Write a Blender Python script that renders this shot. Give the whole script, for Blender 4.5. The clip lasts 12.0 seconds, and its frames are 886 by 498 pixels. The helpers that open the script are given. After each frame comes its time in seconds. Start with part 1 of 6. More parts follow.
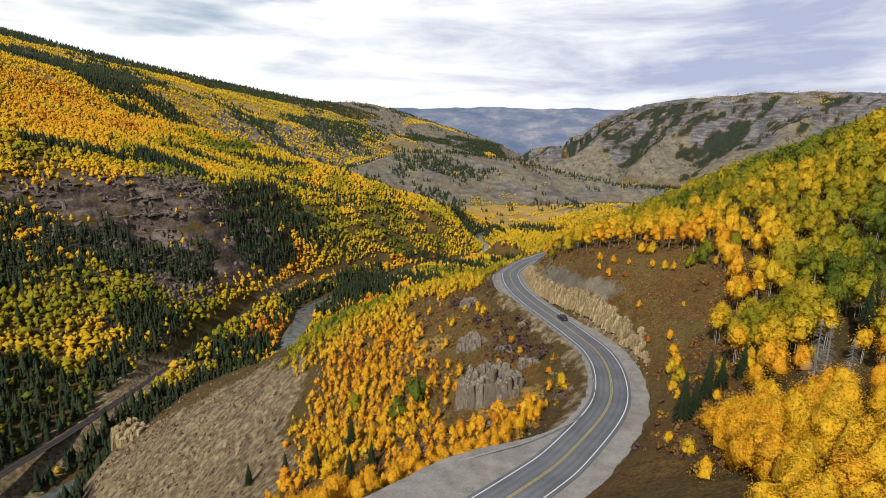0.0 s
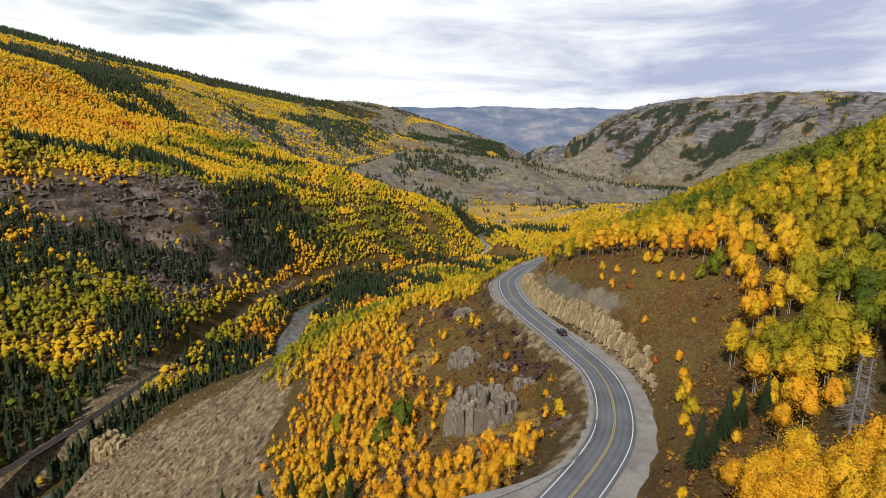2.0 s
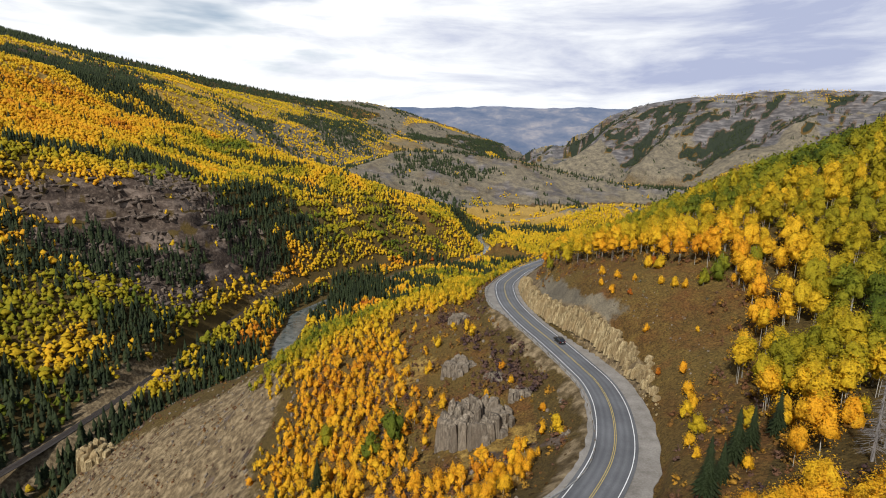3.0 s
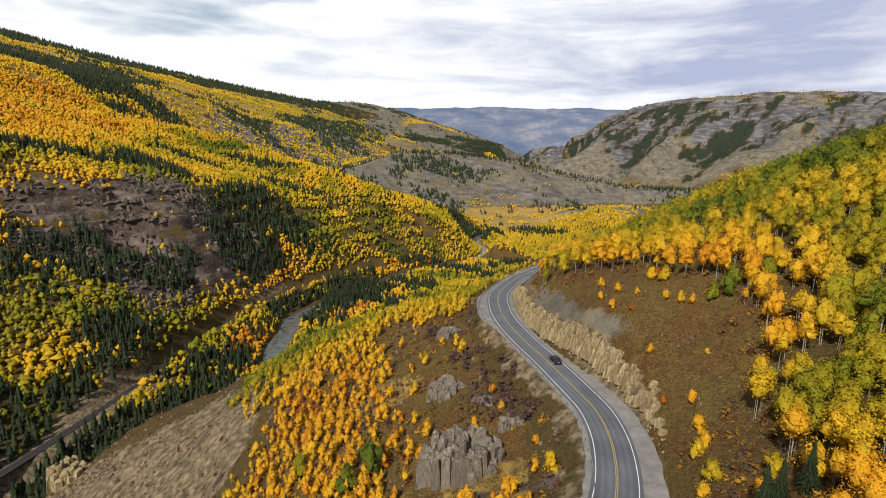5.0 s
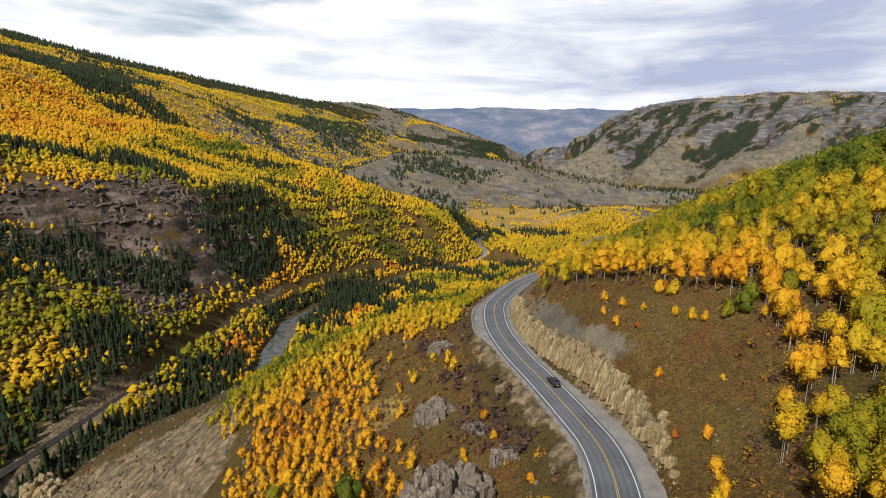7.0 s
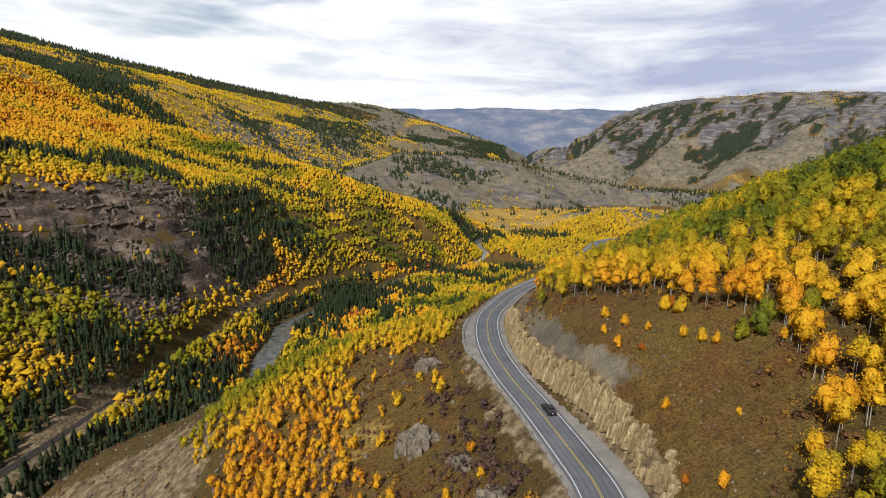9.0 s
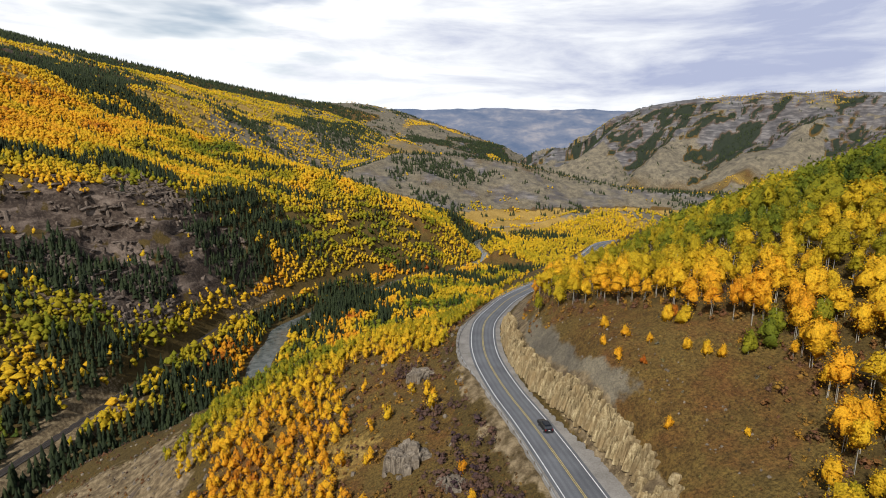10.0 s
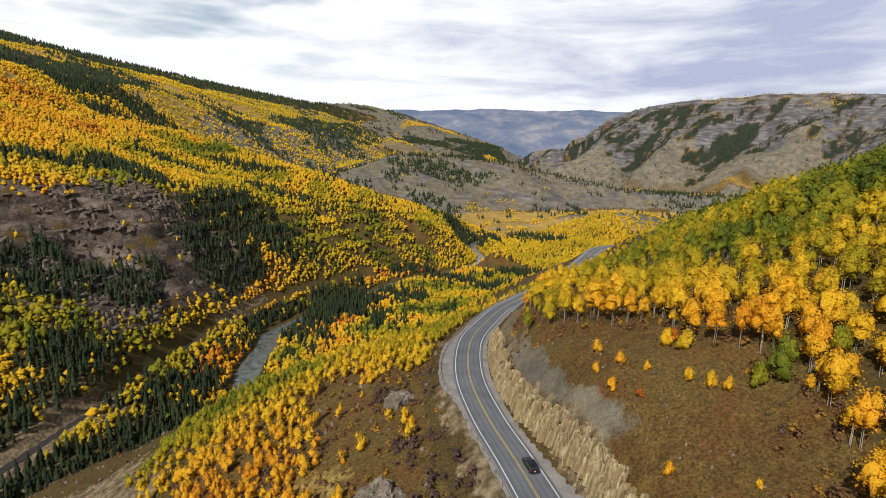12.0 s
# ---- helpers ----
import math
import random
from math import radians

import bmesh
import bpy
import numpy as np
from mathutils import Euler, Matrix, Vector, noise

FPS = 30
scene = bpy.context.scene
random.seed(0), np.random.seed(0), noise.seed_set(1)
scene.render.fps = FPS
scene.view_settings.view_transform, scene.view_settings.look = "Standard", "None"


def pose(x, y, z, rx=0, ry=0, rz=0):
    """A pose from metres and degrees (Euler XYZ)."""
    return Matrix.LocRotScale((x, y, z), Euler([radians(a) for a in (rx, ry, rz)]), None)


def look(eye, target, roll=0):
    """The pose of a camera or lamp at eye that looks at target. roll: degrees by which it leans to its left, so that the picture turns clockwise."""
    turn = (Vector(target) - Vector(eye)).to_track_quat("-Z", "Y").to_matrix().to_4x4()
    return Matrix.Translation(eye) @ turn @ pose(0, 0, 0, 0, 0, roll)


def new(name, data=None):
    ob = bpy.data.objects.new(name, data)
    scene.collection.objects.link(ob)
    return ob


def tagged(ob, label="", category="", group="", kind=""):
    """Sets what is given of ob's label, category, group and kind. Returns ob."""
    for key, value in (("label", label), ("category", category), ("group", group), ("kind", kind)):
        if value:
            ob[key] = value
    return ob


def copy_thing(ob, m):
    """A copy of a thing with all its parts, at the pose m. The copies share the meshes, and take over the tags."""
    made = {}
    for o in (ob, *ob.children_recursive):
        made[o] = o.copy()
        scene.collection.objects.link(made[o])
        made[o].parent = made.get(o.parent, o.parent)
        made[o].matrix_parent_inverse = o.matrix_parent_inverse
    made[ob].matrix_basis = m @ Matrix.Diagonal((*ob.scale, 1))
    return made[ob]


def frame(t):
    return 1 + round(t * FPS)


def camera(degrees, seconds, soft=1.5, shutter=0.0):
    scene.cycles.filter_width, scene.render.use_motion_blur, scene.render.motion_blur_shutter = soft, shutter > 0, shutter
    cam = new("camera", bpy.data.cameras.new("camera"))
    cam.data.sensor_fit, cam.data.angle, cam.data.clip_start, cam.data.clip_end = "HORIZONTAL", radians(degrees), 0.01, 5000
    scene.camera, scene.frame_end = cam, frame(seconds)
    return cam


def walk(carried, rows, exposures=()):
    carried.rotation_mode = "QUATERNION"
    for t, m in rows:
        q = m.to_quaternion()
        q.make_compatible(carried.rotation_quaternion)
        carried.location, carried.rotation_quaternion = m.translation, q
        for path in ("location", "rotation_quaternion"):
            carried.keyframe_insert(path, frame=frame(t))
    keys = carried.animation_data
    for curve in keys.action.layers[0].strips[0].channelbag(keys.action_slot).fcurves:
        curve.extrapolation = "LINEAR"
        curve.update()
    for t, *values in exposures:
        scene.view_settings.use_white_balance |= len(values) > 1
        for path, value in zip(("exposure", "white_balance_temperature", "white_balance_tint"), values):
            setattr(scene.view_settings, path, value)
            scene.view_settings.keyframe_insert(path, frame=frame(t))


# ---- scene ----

# ---- camera ----
cam = camera(80.0, 12.0, soft=1.0)
PATH = [
    (0, (1.95, -1.55, 226.17), (-0.45, 96.43, 206.32), 0.9),
    (0.5, (2.72, 1.36, 226.29), (0.05, 99.33, 206.41), 0.9),
    (1, (3.71, 4.64, 226.44), (0.85, 102.59, 206.49), 0.9),
    (1.5, (4.62, 8.12, 226.52), (1.75, 106.07, 206.56), 1.0),
    (2, (5.53, 11.78, 226.70), (2.63, 109.72, 206.71), 1.0),
    (2.5, (6.40, 15.28, 226.66), (3.62, 113.23, 206.69), 0.9),
    (3, (7.36, 18.83, 226.76), (4.55, 116.78, 206.80), 0.9),
    (5, (10.79, 32.52, 227.17), (8.15, 130.50, 207.33), 0.9),
    (5.5, (11.50, 35.72, 227.38), (8.75, 133.69, 207.49), 0.9),
    (6, (12.36, 39.04, 227.41), (9.22, 137.00, 207.57), 0.9),
    (6.5, (13.24, 42.36, 227.42), (10.19, 140.34, 207.65), 0.9),
    (7, (14.11, 45.69, 227.47), (11.01, 143.67, 207.72), 0.9),
    (9, (17.80, 59.04, 227.94), (14.46, 157.02, 208.25), 0.9),
    (9.5, (18.79, 62.49, 228.08), (15.41, 160.48, 208.42), 0.9),
    (10, (19.62, 65.74, 228.23), (16.31, 163.74, 208.61), 0.9),
    (10.5, (20.74, 69.18, 228.35), (17.53, 167.20, 208.80), 0.9),
    (11, (21.80, 72.71, 228.51), (18.81, 170.73, 208.96), 0.9),
    (11.5, (22.69, 75.68, 228.73), (19.74, 173.71, 209.21), 0.9),
    (12, (23.81, 78.36, 229.51), (20.94, 176.40, 210.03), 1.0),
]
walk(cam, [(t, look(eye, target, roll)) for t, eye, target, roll in PATH], exposures=[(0, 0.0), (12, 0.0)])

# ---- light: a broken overcast sky and a soft afternoon sun ----
SUN_ELEVATION, SUN_AZIMUTH = 42.0, -156.0   # azimuth from +y towards +x
world = bpy.data.worlds.new("sky")
scene.world = world
world.use_nodes = True


def sky_nodes():
    nt = world.node_tree
    nt.nodes.clear()
    N, L = nt.nodes.new, nt.links.new
    out, bg = N("ShaderNodeOutputWorld"), N("ShaderNodeBackground")
    sky = N("ShaderNodeTexSky")
    sky.sky_type, sky.sun_disc = "NISHITA", False
    sky.sun_elevation, sky.sun_rotation = radians(SUN_ELEVATION), radians(SUN_AZIMUTH)
    co = N("ShaderNodeTexCoord")
    ma = N("ShaderNodeMapping")
    ma.inputs["Scale"].default_value = (1.0, 1.0, 5.2)
    ma.inputs["Location"].default_value = (0.35, 0.1, 0.6)
    L(co.outputs["Generated"], ma.inputs["Vector"])
    n1 = N("ShaderNodeTexNoise")
    n1.inputs["Scale"].default_value, n1.inputs["Detail"].default_value, n1.inputs["Roughness"].default_value = 2.8, 9, 0.6
    n1.inputs["Distortion"].default_value = 0.35
    L(ma.outputs[0], n1.inputs["Vector"])
    # two long cloud banks, one low over the right range and one high over the left
    total = n1.outputs["Fac"]
    for bank, wide, gain in (((0.45, 0.86, 0.15), 0.50, 0.15), ((-0.56, 0.78, 0.25), 0.30, 0.15), ((0.12, 0.98, 0.13), 0.26, 0.08), ((-0.25, 0.95, 0.17), 0.26, -0.06)):
        dist = N("ShaderNodeVectorMath")
        dist.operation = "DISTANCE"
        flat = N("ShaderNodeVectorMath")
        flat.operation = "MULTIPLY"
        flat.inputs[1].default_value = (1, 1, 2.6)
        L(co.outputs["Generated"], flat.inputs[0])
        L(flat.outputs[0], dist.inputs[0])
        dist.inputs[1].default_value = (bank[0], bank[1], bank[2] * 2.6)
        fall = N("ShaderNodeMapRange")
        fall.interpolation_type = "SMOOTHSTEP"
        fall.inputs["From Min"].default_value, fall.inputs["From Max"].default_value = 0.0, wide
        fall.inputs["To Min"].default_value, fall.inputs["To Max"].default_value = gain, 0.0
        L(dist.outputs["Value"], fall.inputs["Value"])
        add = N("ShaderNodeMath")
        L(total, add.inputs[0])
        L(fall.outputs[0], add.inputs[1])
        total = add.outputs[0]
    r1 = N("ShaderNodeValToRGB")          # white cloud to blue-grey undersides
    r1.color_ramp.elements[0].position, r1.color_ramp.elements[0].color = 0.46, (10.4, 10.6, 10.8, 1)
    r1.color_ramp.elements[1].position, r1.color_ramp.elements[1].color = 0.74, (4.7, 5.2, 7.1, 1)
    L(total, r1.inputs["Fac"])
    n2 = N("ShaderNodeTexNoise")
    n2.inputs["Scale"].default_value, n2.inputs["Detail"].default_value = 2.3, 5
    L(ma.outputs[0], n2.inputs["Vector"])
    r2 = N("ShaderNodeValToRGB")          # few gaps of blue between the clouds
    r2.color_ramp.elements[0].position, r2.color_ramp.elements[0].color = 0.26, (0, 0, 0, 1)
    r2.color_ramp.elements[1].position, r2.color_ramp.elements[1].color = 0.40, (1, 1, 1, 1)
    # the cloud thins out overhead
    axes = N("ShaderNodeSeparateXYZ")
    L(co.outputs["Generated"], axes.inputs[0])
    thin = N("ShaderNodeMapRange")
    thin.inputs["From Min"].default_value, thin.inputs["From Max"].default_value = 0.30, 0.75
    thin.inputs["To Min"].default_value, thin.inputs["To Max"].default_value = 0.0, 0.40
    L(axes.outputs["Z"], thin.inputs["Value"])
    less = N("ShaderNodeMath")
    less.operation = "SUBTRACT"
    L(n2.outputs["Fac"], less.inputs[0])
    L(thin.outputs[0], less.inputs[1])
    L(less.outputs[0], r2.inputs["Fac"])
    mx = N("ShaderNodeMix")
    mx.data_type = "RGBA"
    L(r2.outputs["Color"], mx.inputs["Factor"])
    L(sky.outputs["Color"], mx.inputs["A"])
    L(r1.outputs["Color"], mx.inputs["B"])
    L(mx.outputs["Result"], bg.inputs["Color"])
    bg.inputs["Strength"].default_value = 0.1
    L(bg.outputs[0], out.inputs["Surface"])


sky_nodes()
sun_data = bpy.data.lights.new("sun", "SUN")
sun_data.energy, sun_data.angle, sun_data.color = 5.0, radians(1.5), (1.0, 0.97, 0.93)
sun = new("sun", sun_data)
_a, _e = radians(SUN_AZIMUTH), radians(SUN_ELEVATION)
sun.matrix_world = look((math.sin(_a) * math.cos(_e) * 900, math.cos(_a) * math.cos(_e) * 900, math.sin(_e) * 900), (0, 0, 0))

# ---- node helpers ----


def mat(name, rough=0.85, spec=0.3, metal=0.0):
    m = bpy.data.materials.new(name)
    m.use_nodes = True
    b = m.node_tree.nodes["Principled BSDF"]
    b.inputs["Roughness"].default_value, b.inputs["Specular IOR Level"].default_value, b.inputs["Metallic"].default_value = rough, spec, metal
    return m, m.node_tree, b


def position(nt, scale=1.0):
    g = nt.nodes.new("ShaderNodeNewGeometry")
    v = nt.nodes.new("ShaderNodeVectorMath")
    v.operation = "SCALE"
    v.inputs["Scale"].default_value = scale
    nt.links.new(g.outputs["Position"], v.inputs[0])
    return v.outputs[0]


def noise_tex(nt, vec, scale, detail=4, rough=0.6):
    n = nt.nodes.new("ShaderNodeTexNoise")
    n.inputs["Scale"].default_value, n.inputs["Detail"].default_value, n.inputs["Roughness"].default_value = scale, detail, rough
    nt.links.new(vec, n.inputs["Vector"])
    return n.outputs["Fac"]


def ramp(nt, fac, stops):
    r = nt.nodes.new("ShaderNodeValToRGB")
    while len(r.color_ramp.elements) < len(stops):
        r.color_ramp.elements.new(0.5)
    for e, (p, c) in zip(r.color_ramp.elements, stops):
        e.position, e.color = p, (*c, 1) if len(c) == 3 else c
    nt.links.new(fac, r.inputs["Fac"])
    return r.outputs["Color"]


def mixc(nt, fac, a, b, blend="MIX"):
    m = nt.nodes.new("ShaderNodeMix")
    m.data_type, m.blend_type = "RGBA", blend
    for sock, v in (("Factor", fac), ("A", a), ("B", b)):
        if isinstance(v, (int, float)):
            m.inputs[sock].default_value = v
        elif isinstance(v, tuple):
            m.inputs[sock].default_value = (*v, 1)
        else:
            nt.links.new(v, m.inputs[sock])
    return m.outputs["Result"]


def maths(nt, op, a, b=0.0, clamp=False):
    m = nt.nodes.new("ShaderNodeMath")
    m.operation, m.use_clamp = op, clamp
    for i, v in enumerate((a, b)):
        if isinstance(v, (int, float)):
            m.inputs[i].default_value = v
        else:
            nt.links.new(v, m.inputs[i])
    return m.outputs[0]


def bump(nt, bsdf, height, strength=0.5, distance=0.2):
    b = nt.nodes.new("ShaderNodeBump")
    b.inputs["Strength"].default_value, b.inputs["Distance"].default_value = strength, distance
    nt.links.new(height, b.inputs["Height"])
    nt.links.new(b.outputs[0], bsdf.inputs["Normal"])


def base(nt, bsdf, colour):
    nt.links.new(colour, bsdf.inputs["Base Color"])


def simple(name, a, b, scale, rough=0.85, spec=0.3, metal=0.0, bumps=0.3, fine=6.0):
    """A surface of two tones mottled at two scales, with fine relief."""
    m, nt, p = mat(name, rough, spec, metal)
    co = position(nt)
    big, small = noise_tex(nt, co, scale, 4), noise_tex(nt, co, scale * fine, 3)
    f = maths(nt, "ADD", maths(nt, "MULTIPLY", big, 0.6), maths(nt, "MULTIPLY", small, 0.4))
    base(nt, p, ramp(nt, f, [(0.36, a), (0.64, b)]))
    if bumps:
        bump(nt, p, small, bumps, 0.5 / (scale * fine))
    return m


# ---- the lie of the land ----
_table = np.random.RandomState(7).rand(256, 256)


def vnoise(x, y):
    xi, yi = np.floor(x).astype(int), np.floor(y).astype(int)
    fx, fy = x - xi, y - yi
    fx, fy = fx * fx * (3 - 2 * fx), fy * fy * (3 - 2 * fy)
    g = lambda i, j: _table[i & 255, j & 255]
    return (g(xi, yi) * (1 - fx) + g(xi + 1, yi) * fx) * (1 - fy) + (g(xi, yi + 1) * (1 - fx) + g(xi + 1, yi + 1) * fx) * fy


def fbm(x, y, size, octaves=5, gain=0.5):
    """Noise about zero, from -1 to 1, with its largest forms that many metres wide."""
    out, a, s, tot = 0, 1.0, 1.0 / size, 0
    for k in range(octaves):
        out = out + a * (vnoise(x * s + 17.3 * k, y * s + 5.1 * k) * 2 - 1)
        tot, a, s = tot + a, a * gain, s * 2.03
    return out / tot * 1.6


def ridged(x, y, size, octaves=4):
    out, a, s, tot = 0, 1.0, 1.0 / size, 0
    for k in range(octaves):
        out = out + a * (1 - np.abs(vnoise(x * s + 31.7 * k, y * s + 9.2 * k) * 2 - 1))
        tot, a, s = tot + a, a * 0.5, s * 2.1
    return out / tot * 2 - 1


def step(a, b, v):
    t = np.clip((v - a) / (b - a), 0, 1)
    return t * t * (3 - 2 * t)


def soft_max(a, b, k):
    h = np.clip(0.5 + 0.5 * (a - b) / k, 0, 1)
    return b + (a - b) * h + k * h * (1 - h)


def near_line(x, y, line):
    """Distance to a line of (x, y, z) points, its z there, and on which side: positive to the right of its way."""
    best = np.full(np.shape(x), 1e9)
    zz, side, along = np.zeros_like(best), np.zeros_like(best), np.zeros_like(best)
    run = 0.0
    for (ax, ay, az), (bx, by, bz) in zip(line[:-1], line[1:]):
        dx, dy = bx - ax, by - ay
        ll = dx * dx + dy * dy
        t = np.clip(((x - ax) * dx + (y - ay) * dy) / ll, 0, 1)
        ex, ey = x - ax - t * dx, y - ay - t * dy
        d = np.hypot(ex, ey)
        m = d < best
        best = np.where(m, d, best)
        zz = np.where(m, az + t * (bz - az), zz)
        side = np.where(m, np.sign(ex * dy - ey * dx), side)
        along = np.where(m, run + t * math.sqrt(ll), along)
        run += math.sqrt(ll)
    return best, zz, side, along


def crest(x, y, line, near, far):
    """The height under a crest line whose sides fall by `near` to the right of its way and by `far` to the left; and the distance to it."""
    best = np.full(np.shape(x), -1e9)
    dist = np.zeros_like(best)
    for (ax, ay, az), (bx, by, bz) in zip(line[:-1], line[1:]):
        dx, dy = bx - ax, by - ay
        t = np.clip(((x - ax) * dx + (y - ay) * dy) / (dx * dx + dy * dy), 0, 1)
        ex, ey = x - ax - t * dx, y - ay - t * dy
        d = np.hypot(ex, ey)
        h = az + t * (bz - az) - np.where(ex * dy - ey * dx > 0, near, far) * d - 0.3 * np.maximum(d - 950, 0)
        dist = np.where(h > best, d, dist)
        best = np.maximum(h, best)
    return best, dist


def spline(points, gap):
    """Catmull-Rom points along a line, about gap metres apart."""
    P = [Vector(p) for p in points]
    P = [2 * P[0] - P[1]] + P + [2 * P[-1] - P[-2]]
    out = []
    for a, b, c, d in zip(P, P[1:], P[2:], P[3:]):
        n = max(1, round((c - b).length / gap))
        for k in range(n):
            t = k / n
            out.append(0.5 * (2 * b + (c - a) * t + (2 * a - 5 * b + 4 * c - d) * t * t + (3 * b - a - 3 * c + d) * t ** 3))
    return out + [P[-2]]


ROAD = spline([(-48, 18, 175.5), (-16, 45, 173.8), (13.8, 75, 171.5), (24.9, 88.8, 170.3), (36.9, 108.5, 169), (42.4, 127, 168), (43.5, 143, 167.5), (41.2, 156, 167.2), (36.6, 175, 166.9),
               (31.9, 192, 166.7), (28.2, 212, 166.3), (27.6, 232, 165.2), (29.6, 255, 163), (36.2, 285, 158.8), (44, 312, 155.5), (56, 337, 153.5), (80, 378, 151.5), (105, 430, 150.5),
               (131, 490, 149), (150, 518, 147.5), (190, 550, 145), (260, 590, 140), (360, 610, 134)], 4.0)
RIVER = spline([(-190, -400, 2), (-250, -100, 1), (-244, 200, 0), (-250, 285, 0), (-200, 365, 0), (-166, 440, 0), (-168, 510, 0), (-187, 577, 0), (-192, 640, 0), (-196, 690, 0), (-146, 804, 0), (-109, 868, 0), (-67, 947, 0),
                (-5, 1000, 0), (70, 1120, 1), (60, 1290, 2), (170, 1420, 4), (420, 1500, 6), (900, 1700, 8)], 12.0)
RAIL = spline([(-300, 60, 22), (-285, 180, 21), (-277, 284, 20), (-270, 325, 20), (-264, 385, 20), (-259, 450, 20), (-255, 565, 19), (-252, 636, 18), (-230, 735, 16), (-178, 845, 14), (-122, 930, 13)], 8.0)
road_line = [tuple(p) for p in ROAD]
river_line = [tuple(p) for p in RIVER]
rail_line = [tuple(p) for p in RAIL]
road_y = np.array([p[1] for p in ROAD])
road_x = np.array([p[0] for p in ROAD])
road_z = np.array([p[2] for p in ROAD])

BENCH = [(-900, -600, 360), (-1020, 0, 355), (-1010, 500, 350), (-900, 780, 343), (-842, 988, 316), (-768, 1107, 287), (-657, 1176, 256), (-530, 1225, 232), (-390, 1190, 198), (-258, 1160, 148), (-188, 1110, 113), (-54, 1060, 44), (10, 1040, 6)]
LEFT_RANGE = [(-1900, -200, 700), (-1800, 1200, 640), (-1669, 1991, 603), (-1525, 2225, 568), (-1359, 2559, 536), (-1090, 2900, 488), (-834, 3191, 448), (-700, 3600, 480), (-600, 3823, 480), (-458, 3972, 443), (-85, 3998, 316), (168, 3995, 238), (420, 3960, 150)]
FAR_RANGE = [(-2600, 4000, 520), (-539, 4640, 499), (333, 4660, 536), (666, 4620, 515), (1309, 4400, 500), (2600, 3900, 560)]
RIGHT_RANGE = [(250, 3060, 60), (430, 3010, 142), (584, 2941, 227), (775, 2793, 371), (894, 2653, 424), (1142, 2556, 453), (1342, 2457, 465), (1567, 2320, 462), (1698, 2226, 449), (2100, 1700, 500), (2200, 600, 520), (2000, -800, 500)]
MESA = [(-299, 1700, 150), (-197, 1888, 194), (-19, 1998, 190), (191, 1990, 168), (396, 1959, 122), (589, 1910, 88), (795, 1834, 80), (1000, 1800, 80)]
KNOLL = [(300, 1440, 50), (389, 1448, 84), (520, 1470, 60)]


def home_hill(x, y):
    """The hillside that the road is cut into: up to the east, down to the gorge in the west."""
    k = np.array([0.25, 0.5, 0.25])
    ys = np.linspace(-900, 1500, 300)
    xs = np.interp(ys, np.r_[-900, -200, road_y[::6], 760, 1000, 1500], np.r_[-260, -120, road_x[::6], 470, 620, 1100])
    zs = np.interp(ys, np.r_[-900, -200, road_y[::6], 760, 1000, 1200, 1500], np.r_[195, 190, road_z[::6], 80, 20, -20, -60])
    for _ in range(6):
        xs[1:-1] = np.convolve(xs, k, "valid")
    xr, zr = np.interp(y, ys, xs), np.interp(y, ys, zs)
    u = x - xr
    v = np.maximum(-u, 0)
    e = np.maximum(u, 0)
    lip = np.interp(y, [90, 140, 152, 166, 182, 300, 400], [4, 6, 7, 9, 13, 12, 8])      # height of the road cut
    up = lip * step(4, 24, e) + 0.33 * np.maximum(e - 14, 0) - 0.18 * np.maximum(e - 330, 0)
    up = up * (1 - 0.9 * step(560, 860, y))
    lean = np.interp(y, [100, 190, 265, 300, 345, 420], [0.46, 0.43, 0.26, 0.30, 0.44, 0.46])
    down = lean * v + 0.3 * np.logaddexp(0, (v - 80) / 10) * 10 + 0.5 * np.logaddexp(0, (v - 212) / 8) * 8
    return zr + up - down, u


def strata(z, pitch, share):
    """Steepens and flattens a slope into ledges."""
    f = (z / pitch) % 1.0
    return z + share * pitch * (step(0.25, 0.75, f) - f)


def range_spur(x, y, d):
    """Spurs and gullies down the side of the right range: 1 on a spur, 0 in a gully."""
    s = (0.84 * x - 0.54 * y + 0.42 * d + 85 * fbm(x, y, 320, 3)) / 340
    return np.abs((s % 1.0) * 2 - 1)


